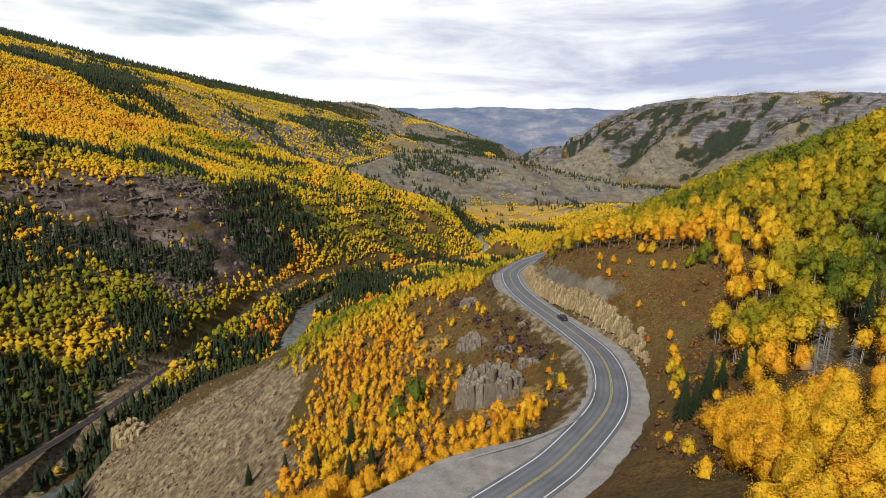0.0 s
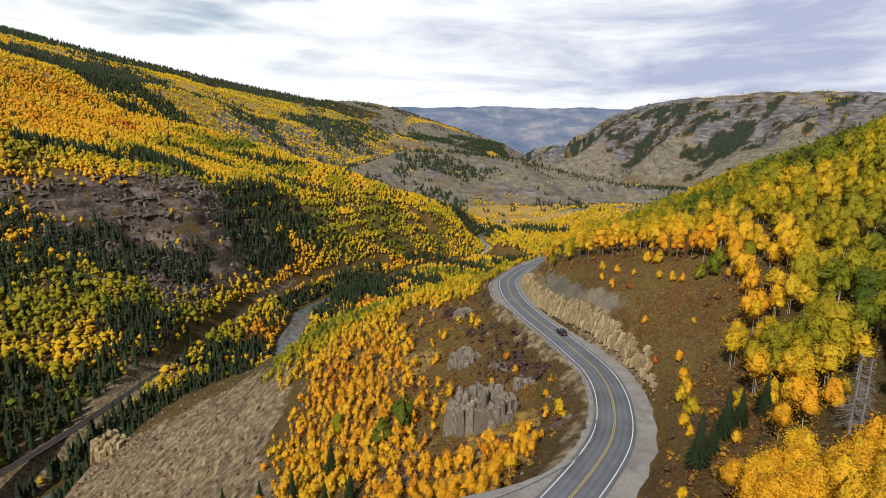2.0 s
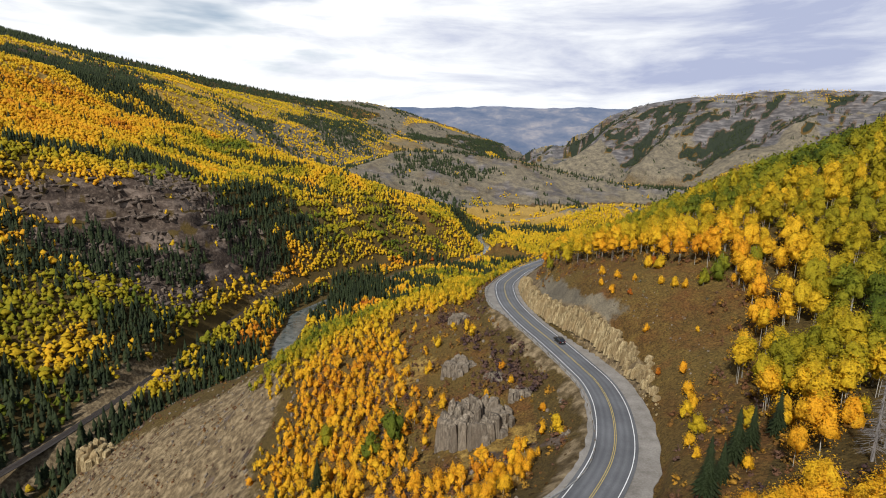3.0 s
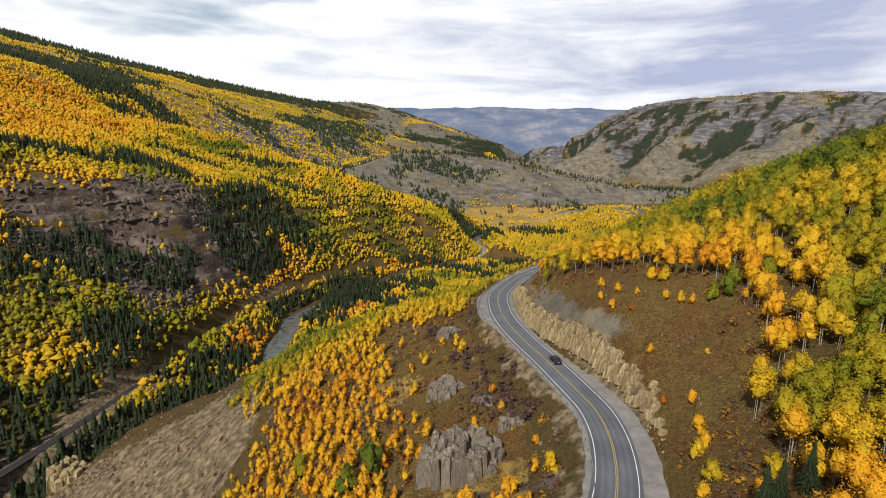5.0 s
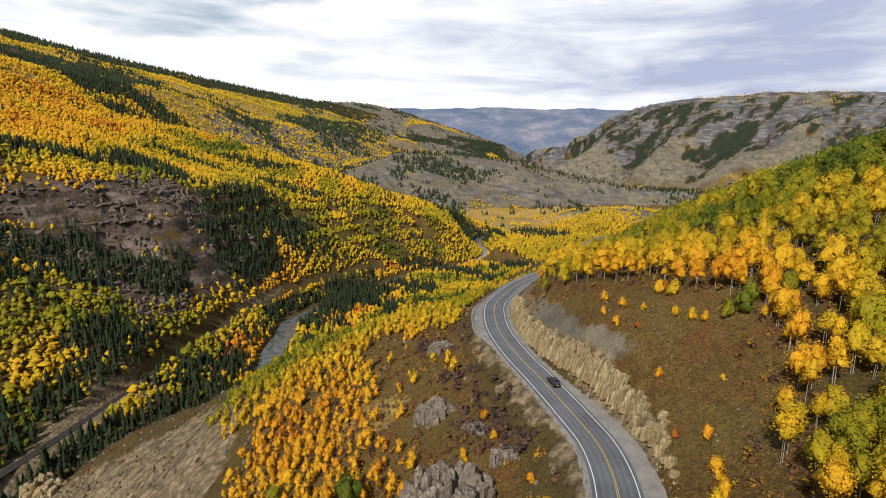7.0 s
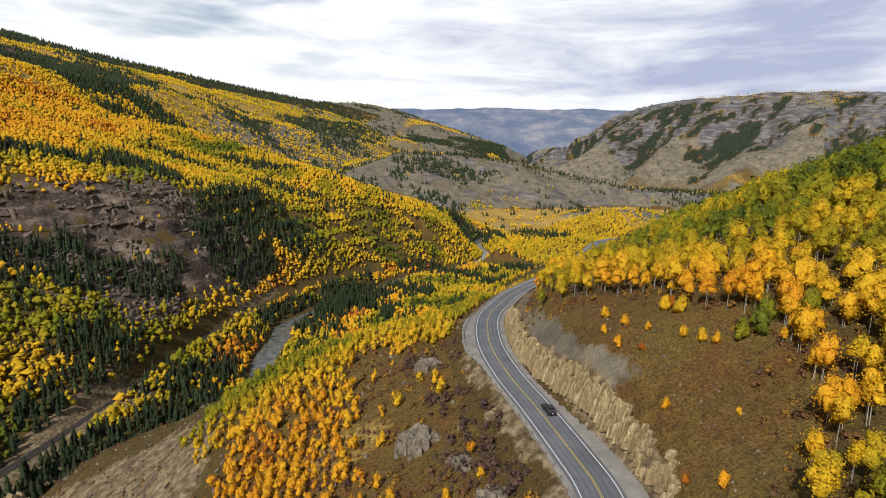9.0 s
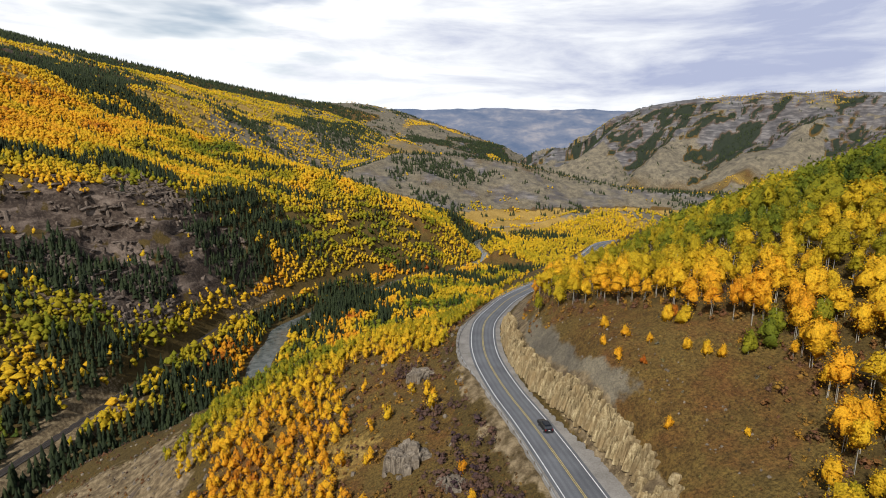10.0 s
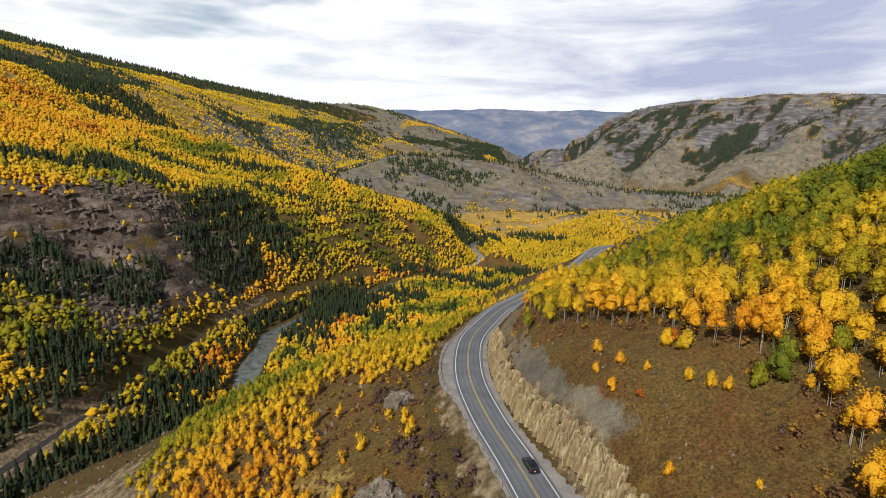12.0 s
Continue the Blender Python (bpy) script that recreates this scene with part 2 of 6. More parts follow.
def land(x, y):
    """Height of the ground before the road, the river and the railway are cut into it."""
    hill, u = home_hill(x, y)
    hill = hill + 6 * step(125, 200, x) * (1 - step(380, 460, y)) + fbm(x, y, 45, 5) * (1.6 + 2.2 * step(0, 80, -u)) + ridged(x, y, 26, 3) * 2.2 * step(50, 100, -u)
    dr, rz, _, _ = near_line(x, y, river_line)
    floor = rz + 2.5 + 0.035 * np.maximum(dr - 14, 0) + fbm(x, y, 60, 4) * 1.2
    floor = np.where(dr > 260, np.minimum(floor, rz + 11 + 0.01 * dr), floor)
    h = soft_max(hill, floor, 6)
    d, z, side, _ = near_line(x, y, BENCH)
    wob = fbm(x, y, 220, 4)
    top = crest(x, y, BENCH, 0.33, np.interp(x, [-560, -330], [0.36, 0.85]))[0] + fbm(x, y, 90, 5) * 6 + 9 * wob
    dr2, _, rside, _ = near_line(x, y, river_line)
    steep = np.interp(y, [300, 450, 560, 620, 670, 770, 900, 1050], [0.40, 0.42, 0.53, 0.62, 1.0, 0.98, 0.78, 0.8])
    bank = np.where(rside < 0, steep * (dr2 - 14) * (1 + 0.14 * fbm(x, y, 120, 3)), -9)
    crag = step(0.47, 0.6, steep) * step(24, 45, bank)
    bank = bank + crag * (ridged(x, y, 55, 4) * 9 + ridged(x * 0.6, y * 1.8, 24, 3) * 5)
    bank = bank * (1 - crag) + strata(bank, 19, 0.8) * crag
    bank = np.where(side > 0, bank, 900)
    b = -soft_max(-bank, -top, 14)
    h = soft_max(h, b, 8)
    for line, near, far, rough, size in ((LEFT_RANGE, 0.30, 0.2, 16, 330), (MESA, 0.42, 0.25, 7, 140), (KNOLL, 0.45, 0.4, 4, 60)):
        q, d = crest(x, y, line, near, far)
        q = q + rough * (ridged(x, y, size, 5) * 0.7 + fbm(x, y, size * 0.5, 4) * 0.5) * step(0, size, d + size * 0.15)
        h = soft_max(h, q, 8)
    q, d = crest(x, y, RIGHT_RANGE, 0.45, 0.36)
    q = q - 0.26 * np.minimum(d, 330) + 24 * (ridged(x + 0.4 * y, y, 380, 5) - 0.3) * step(0, 420, d) + 6 * fbm(x, y, 60, 4)
    q = q + 78 * (range_spur(x, y, d) - 0.45) * step(30, 280, d) * (1 - step(650, 950, d))
    ledge = step(620, 850, x) * step(-0.1, 0.4, fbm(x + 500, y, 260, 3)) * (1 - step(300, 420, d)) * step(20, 70, d)
    q2 = q + 22 * fbm(x, y, 150, 4)
    q = q + 0.9 * ledge * (strata(q2, 46, 1.0) - q2)
    return soft_max(h, q, 10)


def ground_height(x, y):
    x, y = np.asarray(x, float), np.asarray(y, float)
    h = land(x, y)
    # the railway and the river
    d, z, _, _ = near_line(x, y, rail_line)
    h = np.clip(h, z - 0.3 - 0.6 * np.maximum(d - 4, 0), z - 0.3 + 1.5 * np.maximum(d - 4, 0))
    d, z, _, _ = near_line(x, y, river_line)
    h = np.minimum(h, z - 1.5 + 0.35 * np.maximum(d - 8, 0) + 0.012 * np.maximum(d - 8, 0) ** 2)
    # the road: banks of at most a given steepness below and above it
    d, z, side, along = near_line(x, y, road_line)
    w = road_bench(y, side)
    low = z - 0.35 - 0.75 * np.maximum(d - w, 0)
    rough = 1 + 0.35 * ridged(x, y, 7, 3)
    high = z - 0.35 + np.where(side > 0, 2.1 * rough, 0.7) * np.maximum(d - w, 0)
    return np.clip(h, low, high)


def road_bench(y, side):
    """Half the width of the road with its gravel shoulders."""
    right = 6.6 + 2.4 * (1 - step(155, 185, y))
    left = 6.2 + 9 * (1 - step(70, 97, y)) + 3.0 * step(198, 214, y) * (1 - step(238, 262, y))
    return np.where(side > 0, right, left)


def treeline(y):
    """Where the aspens begin on the slope above the road."""
    return np.interp(y, [0, 40, 60, 85, 100, 120, 136, 142, 150, 161, 172, 181, 191, 204, 215, 230, 250, 280, 310, 340, 380, 440, 500, 560],
                     [27, 30, 33, 44, 56, 64, 70, 75, 80, 85, 82, 77, 71, 62, 50, 46, 47, 48, 58, 75, 96, 120, 148, 215])


# ---- the ground: one sheet to the horizon ----


def ground_sheet():
    cx, cy = 5.0, -25.0
    ang = np.r_[np.linspace(-50, 56, 410), np.linspace(56, 310, 44)[1:-1]]
    ang = np.radians(ang)
    rad = np.r_[0.0, np.geomspace(14, 60, 16)[:-1], np.geomspace(60, 1400, 250)[:-1], np.linspace(1400, 3300, 125)[:-1], np.geomspace(3300, 4880, 22)]
    A, R = np.meshgrid(ang, rad, indexing="ij")
    X, Y = cx + np.sin(A) * R, cy + np.cos(A) * R
    Z = ground_height(X, Y)
    na, nr = A.shape
    co = np.stack([X, Y, Z], -1).reshape(-1, 3)
    i, j = np.meshgrid(np.arange(na), np.arange(nr - 1), indexing="ij")
    a, b = i * nr + j, ((i + 1) % na) * nr + j
    quads = np.stack([a, a + 1, b + 1, b], -1).reshape(-1, 4)
    me = bpy.data.meshes.new("ground")
    me.vertices.add(len(co))
    me.vertices.foreach_set("co", co.ravel())
    me.loops.add(quads.size)
    me.loops.foreach_set("vertex_index", quads.ravel())
    me.polygons.add(len(quads))
    me.polygons.foreach_set("loop_start", np.arange(0, quads.size, 4))
    me.polygons.foreach_set("loop_total", np.full(len(quads), 4))
    me.polygons.foreach_set("use_smooth", np.ones(len(quads), bool))
    me.update(calc_edges=True)
    cover = me.attributes.new("cover", "FLOAT_COLOR", "POINT")
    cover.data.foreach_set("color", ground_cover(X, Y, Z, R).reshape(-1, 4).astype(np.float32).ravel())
    pale = me.attributes.new("hazy_sage", "FLOAT", "POINT")
    pale.data.foreach_set("value", hazy_sage_cover(X, Y, Z, R).astype(np.float32).ravel())
    ob = new("ground", me)
    me.materials.append(GROUND)
    return tagged(ob, "hilly autumn ground of dry grass, soil and rock", "ground", kind="structure")


def steepness(X, Y):
    e = 4.0
    return np.hypot(ground_height(X + e, Y) - ground_height(X - e, Y), ground_height(X, Y + e) - ground_height(X, Y - e)) / (2 * e)


def range_wood(x, y, d, spur):
    """Where dark woods cover the upper side of the right range."""
    a, b = 0.84 * x - 0.54 * y, d
    streak = fbm(a + 0.45 * b, 0.42 * b + 70, 44, 6, 0.72) + 0.35 * fbm(x, y, 330, 3)
    upper = 1 - step(330, 460, d + 190 * (spur - 0.5))
    gully = (1 - step(0.10, 0.34, spur)) * (1 - step(480, 640, d)) * 0.5
    return np.maximum(step(0.0, 0.22, streak - 0.9 * (1 - upper)), step(0.05, 0.2, streak + gully - 0.30) * (gully > 0.02)) * step(20, 50, d)


def ground_cover(X, Y, Z, R):
    """Shares of bare rock, tan soil, brown grass and golden meadow."""
    _, u = home_hill(X, Y)
    slope = steepness(X, Y)
    d_road, _, side, _ = near_line(X, Y, road_line)
    n1, n2 = fbm(X, Y, 30, 4), fbm(X, Y, 8, 3)
    d_bench, _, s_bench, _ = near_line(X, Y, BENCH)
    d_river, _, r_side, _ = near_line(X, Y, river_line)
    left = (s_bench > 0) & (r_side < 0) & (Y < 1150) & (u < -120)
    rock = np.zeros_like(X)
    soil = np.zeros_like(X)
    grass = np.zeros_like(X)
    gold = np.zeros_like(X)
    # crags of the gorge and the scree at their foot
    cliff = step(500, 560, Y + 20 * n1) * (1 - step(740, 800, Y + 25 * n1)) * step(36, 60, Z) * (1 - step(170, 195, Z + 8 * n1))
    rock = np.where(left, cliff * step(-0.75, 0.1, n1 + 0.6 * n2 + 0.8 * (slope - 0.6)), rock)
    soil = np.where(left, step(640, 670, Y) * (1 - step(740, 775, Y)) * step(14, 22, Z) * (1 - step(40, 55, Z + 6 * n1)) * 0.8, soil)
    soil = np.where(left & (np.abs(Z - 106 - 0.4 * (Y - 560)) < 9) & (Y > 505) & (Y < 580), 0.9, soil)
    # the bare nose below the road
    nose = step(84, 98, -u + 8 * n1) * (1 - step(190, 225, -u)) * (1 - step(225, 265, Y + 10 * n1)) * step(-100, 60, Y)
    soil = np.maximum(soil, nose)
    rock = np.maximum(rock, nose * step(0.95, 1.3, slope + 0.25 * n2))
    # road cut and its debris
    near = (d_road < 34) & (side > 0) & (Y > 118) & (Y < 300)
    soil = np.where(near, np.maximum(soil, (1 - step(11.5, 15.5, d_road + 2.5 * n1)) * step(6, 9, d_road) * step(125, 150, Y)), soil)
    rock = np.where(near & (slope > 0.6), 0.3 * (1 - step(10.5, 13, d_road + 2 * n2)), rock)
    left_bank = (side < 0) & (Y > 95) & (Y < 330)
    soil = np.where(left_bank, np.maximum(soil, (1 - step(8, 11, d_road + 3 * n2)) * 0.6), soil)
    rock = np.where((u < -8) & (u > -60) & (Y > 120) & (Y < 230), np.maximum(rock, step(0.55, 0.8, n1 + 0.25 * n2)), rock)
    straw = (u < -14) & (u > -80) & (Y > 110) & (Y < 320)
    grass = np.where(straw, 0.9, grass)
    gold = np.where(straw, 0.52 * step(0.0, 0.4, fbm(X + 40, Y, 26, 3)), gold)
    # dry grass of the home hill
    grass = np.where(straw, 0.9, 0) + np.where((u > 8) & (X < treeline(Y) + 6) & (Y > 60) & (Y < 290), 1 - 0.4 * step(0.3, 0.7, n1), 0)
    d_rail, _, _, _ = near_line(X, Y, rail_line)
    soil = np.maximum(soil, 0.75 * (1 - step(14, 24, d_rail + 8 * n1)) * (1 - step(430, 520, Y)))
    # meadow, mesa and ranges
    gold = np.where((Y > 1380) & (Z < 34) & (R < 2600), step(-30, 10, X + 60) * (0.75 + 0.25 * n1), gold)
    d_mesa, _, s_mesa, _ = near_line(X, Y, MESA)
    grass = np.where((d_mesa < 420) & (Z > 30) & (R > 1350), 1, grass)
    rock = np.where((d_mesa < 300) & (Z > 36) & (R > 1350) & (s_mesa > 0), 0.75 * step(0.1, 0.5, fbm(X, Y, 45, 4)), rock)
    d_a, _, _, _ = near_line(X, Y, LEFT_RANGE)
    d_c, _, _, _ = near_line(X, Y, RIGHT_RANGE)
    up = (s_bench < 0) & (R > 900)
    gold = np.where(up & (Y > 700) & ((Y > 1350) | (X < -420)) & (d_a > 330) & (d_mesa > 260) & (d_c > 900), np.maximum(gold, 0.62 + 0.38 * step(-0.3, 0.4, fbm(X, Y, 260, 4))), gold)
    crag = 1 - step(0.7, 1.15, np.hypot((X + 1030) / 200, (Y - 1480) / 330) + 0.3 * n1)
    gold = gold * (1 - crag)
    rock = np.maximum(rock, crag * step(-0.1, 0.3, fbm(X, Y, 60, 4)))
    grass = np.where(up, (1 - gold) * (d_a > 330), grass)
    rc = (R > 1500) & (d_c < 900)
    spur = range_spur(X, Y, d_c)
    cliffs = 1 - step(300, 420, d_c + 190 * (spur - 0.5) + 70 * fbm(X, Y, 140, 3))
    rock = np.where(rc, cliffs * step(0.30, 0.62, slope + 0.22 * fbm(X, Y, 70, 4)), rock)
    gold = np.where(rc, 0.30 * step(520, 800, d_c) + 0.95 * (1 - step(70, 110, d_c + 30 * n1)) * step(0.0, 0.2, fbm(X, Y, 240, 2) + 0.25 * step(1150, 1250, X)), gold)
    gold = np.where((Y > 1900) & (s_mesa < 0) & (X > -330) & (d_c > 560) & (d_a > 300), 0.62 + 0.4 * fbm(X, Y, 200, 4), gold)
    grass = np.where(rc, 1 - np.maximum(rock, gold), grass)
    dark = np.where(rc, 1 - range_wood(X, Y, d_c, spur), 1)
    rock, grass, gold = rock * dark, grass * dark, gold * dark
    # the near face of the mesa, over everything else: cloud shade as dark cover
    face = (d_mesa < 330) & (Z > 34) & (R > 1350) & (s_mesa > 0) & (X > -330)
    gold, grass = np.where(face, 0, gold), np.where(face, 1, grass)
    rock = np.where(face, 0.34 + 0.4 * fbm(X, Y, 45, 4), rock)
    grass = np.where((R > 1350) & (d_c > 900) & (d_a > 380) & (rock + soil + grass + gold < 0.5), 0.9, grass)
    return np.stack([rock, soil, grass, gold], -1).clip(0, 1)


def hazy_sage_cover(X, Y, Z, R):
    """Share of pale sagebrush and scree on the far slopes, greyed to carry haze."""
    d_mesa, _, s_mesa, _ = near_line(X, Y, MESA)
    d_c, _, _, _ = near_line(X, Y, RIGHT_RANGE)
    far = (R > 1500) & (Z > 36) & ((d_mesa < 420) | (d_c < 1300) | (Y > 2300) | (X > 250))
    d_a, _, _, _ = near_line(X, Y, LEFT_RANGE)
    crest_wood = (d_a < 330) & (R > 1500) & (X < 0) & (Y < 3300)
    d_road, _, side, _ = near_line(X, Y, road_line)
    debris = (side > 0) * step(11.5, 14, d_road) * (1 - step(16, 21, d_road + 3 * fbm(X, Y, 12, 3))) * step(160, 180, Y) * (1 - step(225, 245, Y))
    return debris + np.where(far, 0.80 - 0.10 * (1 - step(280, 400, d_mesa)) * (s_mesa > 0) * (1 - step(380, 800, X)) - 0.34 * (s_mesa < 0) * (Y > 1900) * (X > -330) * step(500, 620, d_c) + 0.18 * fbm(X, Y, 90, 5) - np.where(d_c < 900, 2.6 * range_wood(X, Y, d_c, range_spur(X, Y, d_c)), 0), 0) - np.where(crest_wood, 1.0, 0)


def ground_material():
    m, nt, p = mat("ground_mix", 0.95, 0.15)
    co = position(nt)
    at = nt.nodes.new("ShaderNodeAttribute")
    at.attribute_name = "cover"
    sep = nt.nodes.new("ShaderNodeSeparateColor")
    nt.links.new(at.outputs["Color"], sep.inputs[0])
    n_big, n_mid, n_fine = noise_tex(nt, co, 0.03, 5), noise_tex(nt, co, 0.35, 5, 0.65), noise_tex(nt, co, 2.2, 4, 0.7)
    floor = mixc(nt, n_mid, (0.022, 0.016, 0.008), (0.115, 0.076, 0.022))
    floor = mixc(nt, maths(nt, "MULTIPLY", n_fine, 0.6), floor, (0.085, 0.060, 0.018))
    grass = ramp(nt, n_mid, [(0.3, (0.046, 0.028, 0.010)), (0.5, (0.098, 0.062, 0.018)), (0.7, (0.155, 0.106, 0.028))])
    grass = mixc(nt, maths(nt, "MULTIPLY", n_fine, 0.7), grass, (0.090, 0.048, 0.014))
    grass = mixc(nt, ramp(nt, n_big, [(0.42, (0, 0, 0)), (0.6, (0.75, 0.75, 0.75))]), grass, (0.112, 0.078, 0.023))
    grass = mixc(nt, ramp(nt, noise_tex(nt, co, 0.085, 4, 0.65), [(0.48, (0, 0, 0)), (0.66, (0.8, 0.8, 0.8))]), grass, (0.115, 0.052, 0.017))
    n_tuft = noise_tex(nt, co, 1.7, 3, 0.8)
    tuft = ramp(nt, n_tuft, [(0.38, (0.42, 0.40, 0.36)), (0.50, (0.95, 0.94, 0.90)), (0.64, (1.5, 1.45, 1.3))])
    grass = mixc(nt, 0.85, grass, tuft, "MULTIPLY")
    floor = mixc(nt, 0.7, floor, tuft, "MULTIPLY")
    gold = ramp(nt, n_big, [(0.3, (0.24, 0.15, 0.035)), (0.7, (0.36, 0.24, 0.07))])
    gold = mixc(nt, 0.5, gold, tuft, "MULTIPLY")
    soil = ramp(nt, n_mid, [(0.34, (0.058, 0.040, 0.023)), (0.5, (0.145, 0.106, 0.058)), (0.66, (0.27, 0.205, 0.118))])
    soil = mixc(nt, ramp(nt, n_fine, [(0.58, (0, 0, 0)), (0.7, (1, 1, 1))]), soil, (0.07, 0.045, 0.03))
    v = nt.nodes.new("ShaderNodeTexVoronoi")
    v.inputs["Scale"].default_value = 0.35
    nt.links.new(co, v.inputs["Vector"])
    rock = ramp(nt, n_mid, [(0.30, (0.024, 0.017, 0.013)), (0.5, (0.066, 0.046, 0.034)), (0.66, (0.18, 0.138, 0.102))])
    bw = nt.nodes.new("ShaderNodeRGBToBW")
    nt.links.new(v.outputs["Color"], bw.inputs[0])
    rock = mixc(nt, 0.5, rock, bw.outputs[0], "SOFT_LIGHT")
    pale = nt.nodes.new("ShaderNodeAttribute")
    pale.attribute_name = "hazy_sage"
    n_far = noise_tex(nt, co, 0.05, 6, 0.7)
    lay = nt.nodes.new("ShaderNodeVectorMath")      # level beds of rock in the far cliffs
    lay.operation = "MULTIPLY"
    lay.inputs[1].default_value = (0.5, 0.5, 2.0)
    nt.links.new(co, lay.inputs[0])
    n_bed = noise_tex(nt, lay.outputs[0], 0.05, 5, 0.6)
    rock = mixc(nt, 0.55, rock, ramp(nt, n_bed, [(0.40, (0.026, 0.019, 0.015)), (0.52, (0.068, 0.049, 0.037)), (0.64, (0.24, 0.185, 0.145))]))
    # far rock turned blue-grey, haze put into its colour
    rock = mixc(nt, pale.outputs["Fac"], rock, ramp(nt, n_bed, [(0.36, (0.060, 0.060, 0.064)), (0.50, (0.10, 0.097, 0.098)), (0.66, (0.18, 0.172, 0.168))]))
    edge = maths(nt, "MULTIPLY", maths(nt, "SUBTRACT", n_mid, 0.5), 0.9)

    def share(s):
        t = maths(nt, "ADD", s, edge)
        return ramp(nt, t, [(0.38, (0, 0, 0)), (0.62, (1, 1, 1))])
    c = mixc(nt, share(sep.outputs[2]), floor, grass)
    c = mixc(nt, share(at.outputs["Alpha"]), c, gold)
    # sagebrush and scree tones, with the grey of haze mixed in
    hazy_sage = ramp(nt, n_far, [(0.33, (0.070, 0.062, 0.050)), (0.5, (0.140, 0.120, 0.086)), (0.68, (0.21, 0.178, 0.122))])
    hazy_sage = mixc(nt, 0.45, hazy_sage, tuft, "MULTIPLY")
    c = mixc(nt, share(pale.outputs["Fac"]), c, hazy_sage)
    wood = mixc(nt, n_far, (0.010, 0.014, 0.011), (0.034, 0.042, 0.024))
    c = mixc(nt, share(maths(nt, "MULTIPLY", pale.outputs["Fac"], -1.0)), c, wood)
    c = mixc(nt, share(sep.outputs[1]), c, soil)
    c = mixc(nt, share(sep.outputs[0]), c, rock)
    base(nt, p, c)
    bump(nt, p, maths(nt, "ADD", n_mid, maths(nt, "MULTIPLY", n_fine, 0.35)), 0.9, 0.9)
    return m


GROUND = ground_material()


def asphalt_material():
    """Worn asphalt: paler wheel tracks, darker lane middles and edges, patches and fine aggregate."""
    m, nt, p = mat("asphalt", 0.88, 0.3)
    co = position(nt)
    at = nt.nodes.new("ShaderNodeAttribute")
    at.attribute_name = "across"
    wander = maths(nt, "MULTIPLY", maths(nt, "SUBTRACT", noise_tex(nt, co, 0.25, 3), 0.5), 0.05)
    f = maths(nt, "ADD", maths(nt, "ADD", maths(nt, "DIVIDE", at.outputs["Fac"], 8.8), 0.5), wander)
    dark, pale = (0.062, 0.065, 0.072), (0.150, 0.153, 0.160)
    tracks = ramp(nt, f, [(0.02, (0.09, 0.09, 0.09)), (0.17, dark), (0.23, pale), (0.29, dark), (0.37, pale), (0.46, dark), (0.55, dark), (0.63, pale), (0.71, dark), (0.77, pale), (0.84, dark), (0.98, (0.09, 0.09, 0.09))])
    c = mixc(nt, 0.36, (0.112, 0.115, 0.121), tracks)
    worn = maths(nt, "ADD", maths(nt, "MULTIPLY", noise_tex(nt, co, 0.12, 4), 0.6), maths(nt, "MULTIPLY", noise_tex(nt, co, 5.0, 3), 0.4))
    base(nt, p, mixc(nt, 0.8, c, ramp(nt, worn, [(0.36, (0.68, 0.68, 0.68)), (0.64, (1.25, 1.25, 1.24))]), "MULTIPLY"))
    bump(nt, p, noise_tex(nt, co, 9.0, 2), 0.15, 0.03)
    return m


ASPHALT = asphalt_material()
WHITE_LINE = simple("white_paint", (0.55, 0.55, 0.54), (0.8, 0.8, 0.78), 1.4, 0.6)
YELLOW_LINE = simple("yellow_paint", (0.28, 0.21, 0.07), (0.46, 0.36, 0.12), 1.4, 0.6)
GRAVEL = simple("gravel", (0.15, 0.135, 0.115), (0.27, 0.25, 0.22), 0.25, 0.95, 0.2, bumps=0.5, fine=11)
WATER, _nt, _p = mat("river_water", 0.12, 0.5)
_co = position(_nt)
base(_nt, _p, ramp(_nt, noise_tex(_nt, _co, 0.12, 4), [(0.35, (0.045, 0.055, 0.05)), (0.7, (0.16, 0.165, 0.15))]))
bump(_nt, _p, noise_tex(_nt, _co, 0.9, 3), 0.25, 0.3)


def ribbon(line, lo, hi, lift):
    """A strip along a line between two offsets to its right (numbers, or functions of the running length)."""
    me = bpy.data.meshes.new("strip")
    vs, fs, run = [], [], 0.0
    for k, p in enumerate(line):
        q = line[min(k + 1, len(line) - 1)] - line[max(k - 1, 0)]
        r = Vector((q.y, -q.x, 0)).normalized()
        if k:
            run += (p - line[k - 1]).length
        for o in (lo, hi):
            o = o(p, run) if callable(o) else o
            vs.append((p.x + r.x * o, p.y + r.y * o, p.z + lift))
    n = len(line)
    fs = [(2 * k, 2 * k + 1, 2 * k + 3, 2 * k + 2) for k in range(n - 1)]
    me.from_pydata(vs, [], fs)
    return me


def strip_object(name, line, lo, hi, lift, material, label, category, thick=0.1):
    me = ribbon(line, lo, hi, lift)
    bm = bmesh.new()
    bm.from_mesh(me)
    across = bm.verts.layers.float.new("across")
    if not callable(lo):
        for k, v in enumerate(bm.verts):
            v[across] = hi if k % 2 else lo
    bmesh.ops.recalc_face_normals(bm, faces=bm.faces)
    if bm.faces[0].normal.z < 0:
        bmesh.ops.reverse_faces(bm, faces=bm.faces)
    low = bmesh.ops.extrude_face_region(bm, geom=bm.faces[:])
    for v in low["geom"]:
        if isinstance(v, bmesh.types.BMVert):
            v.co.z += thick
    bm.to_mesh(me)
    bm.free()
    me.materials.append(material)
    return tagged(new(name, me), label, category, kind="structure")


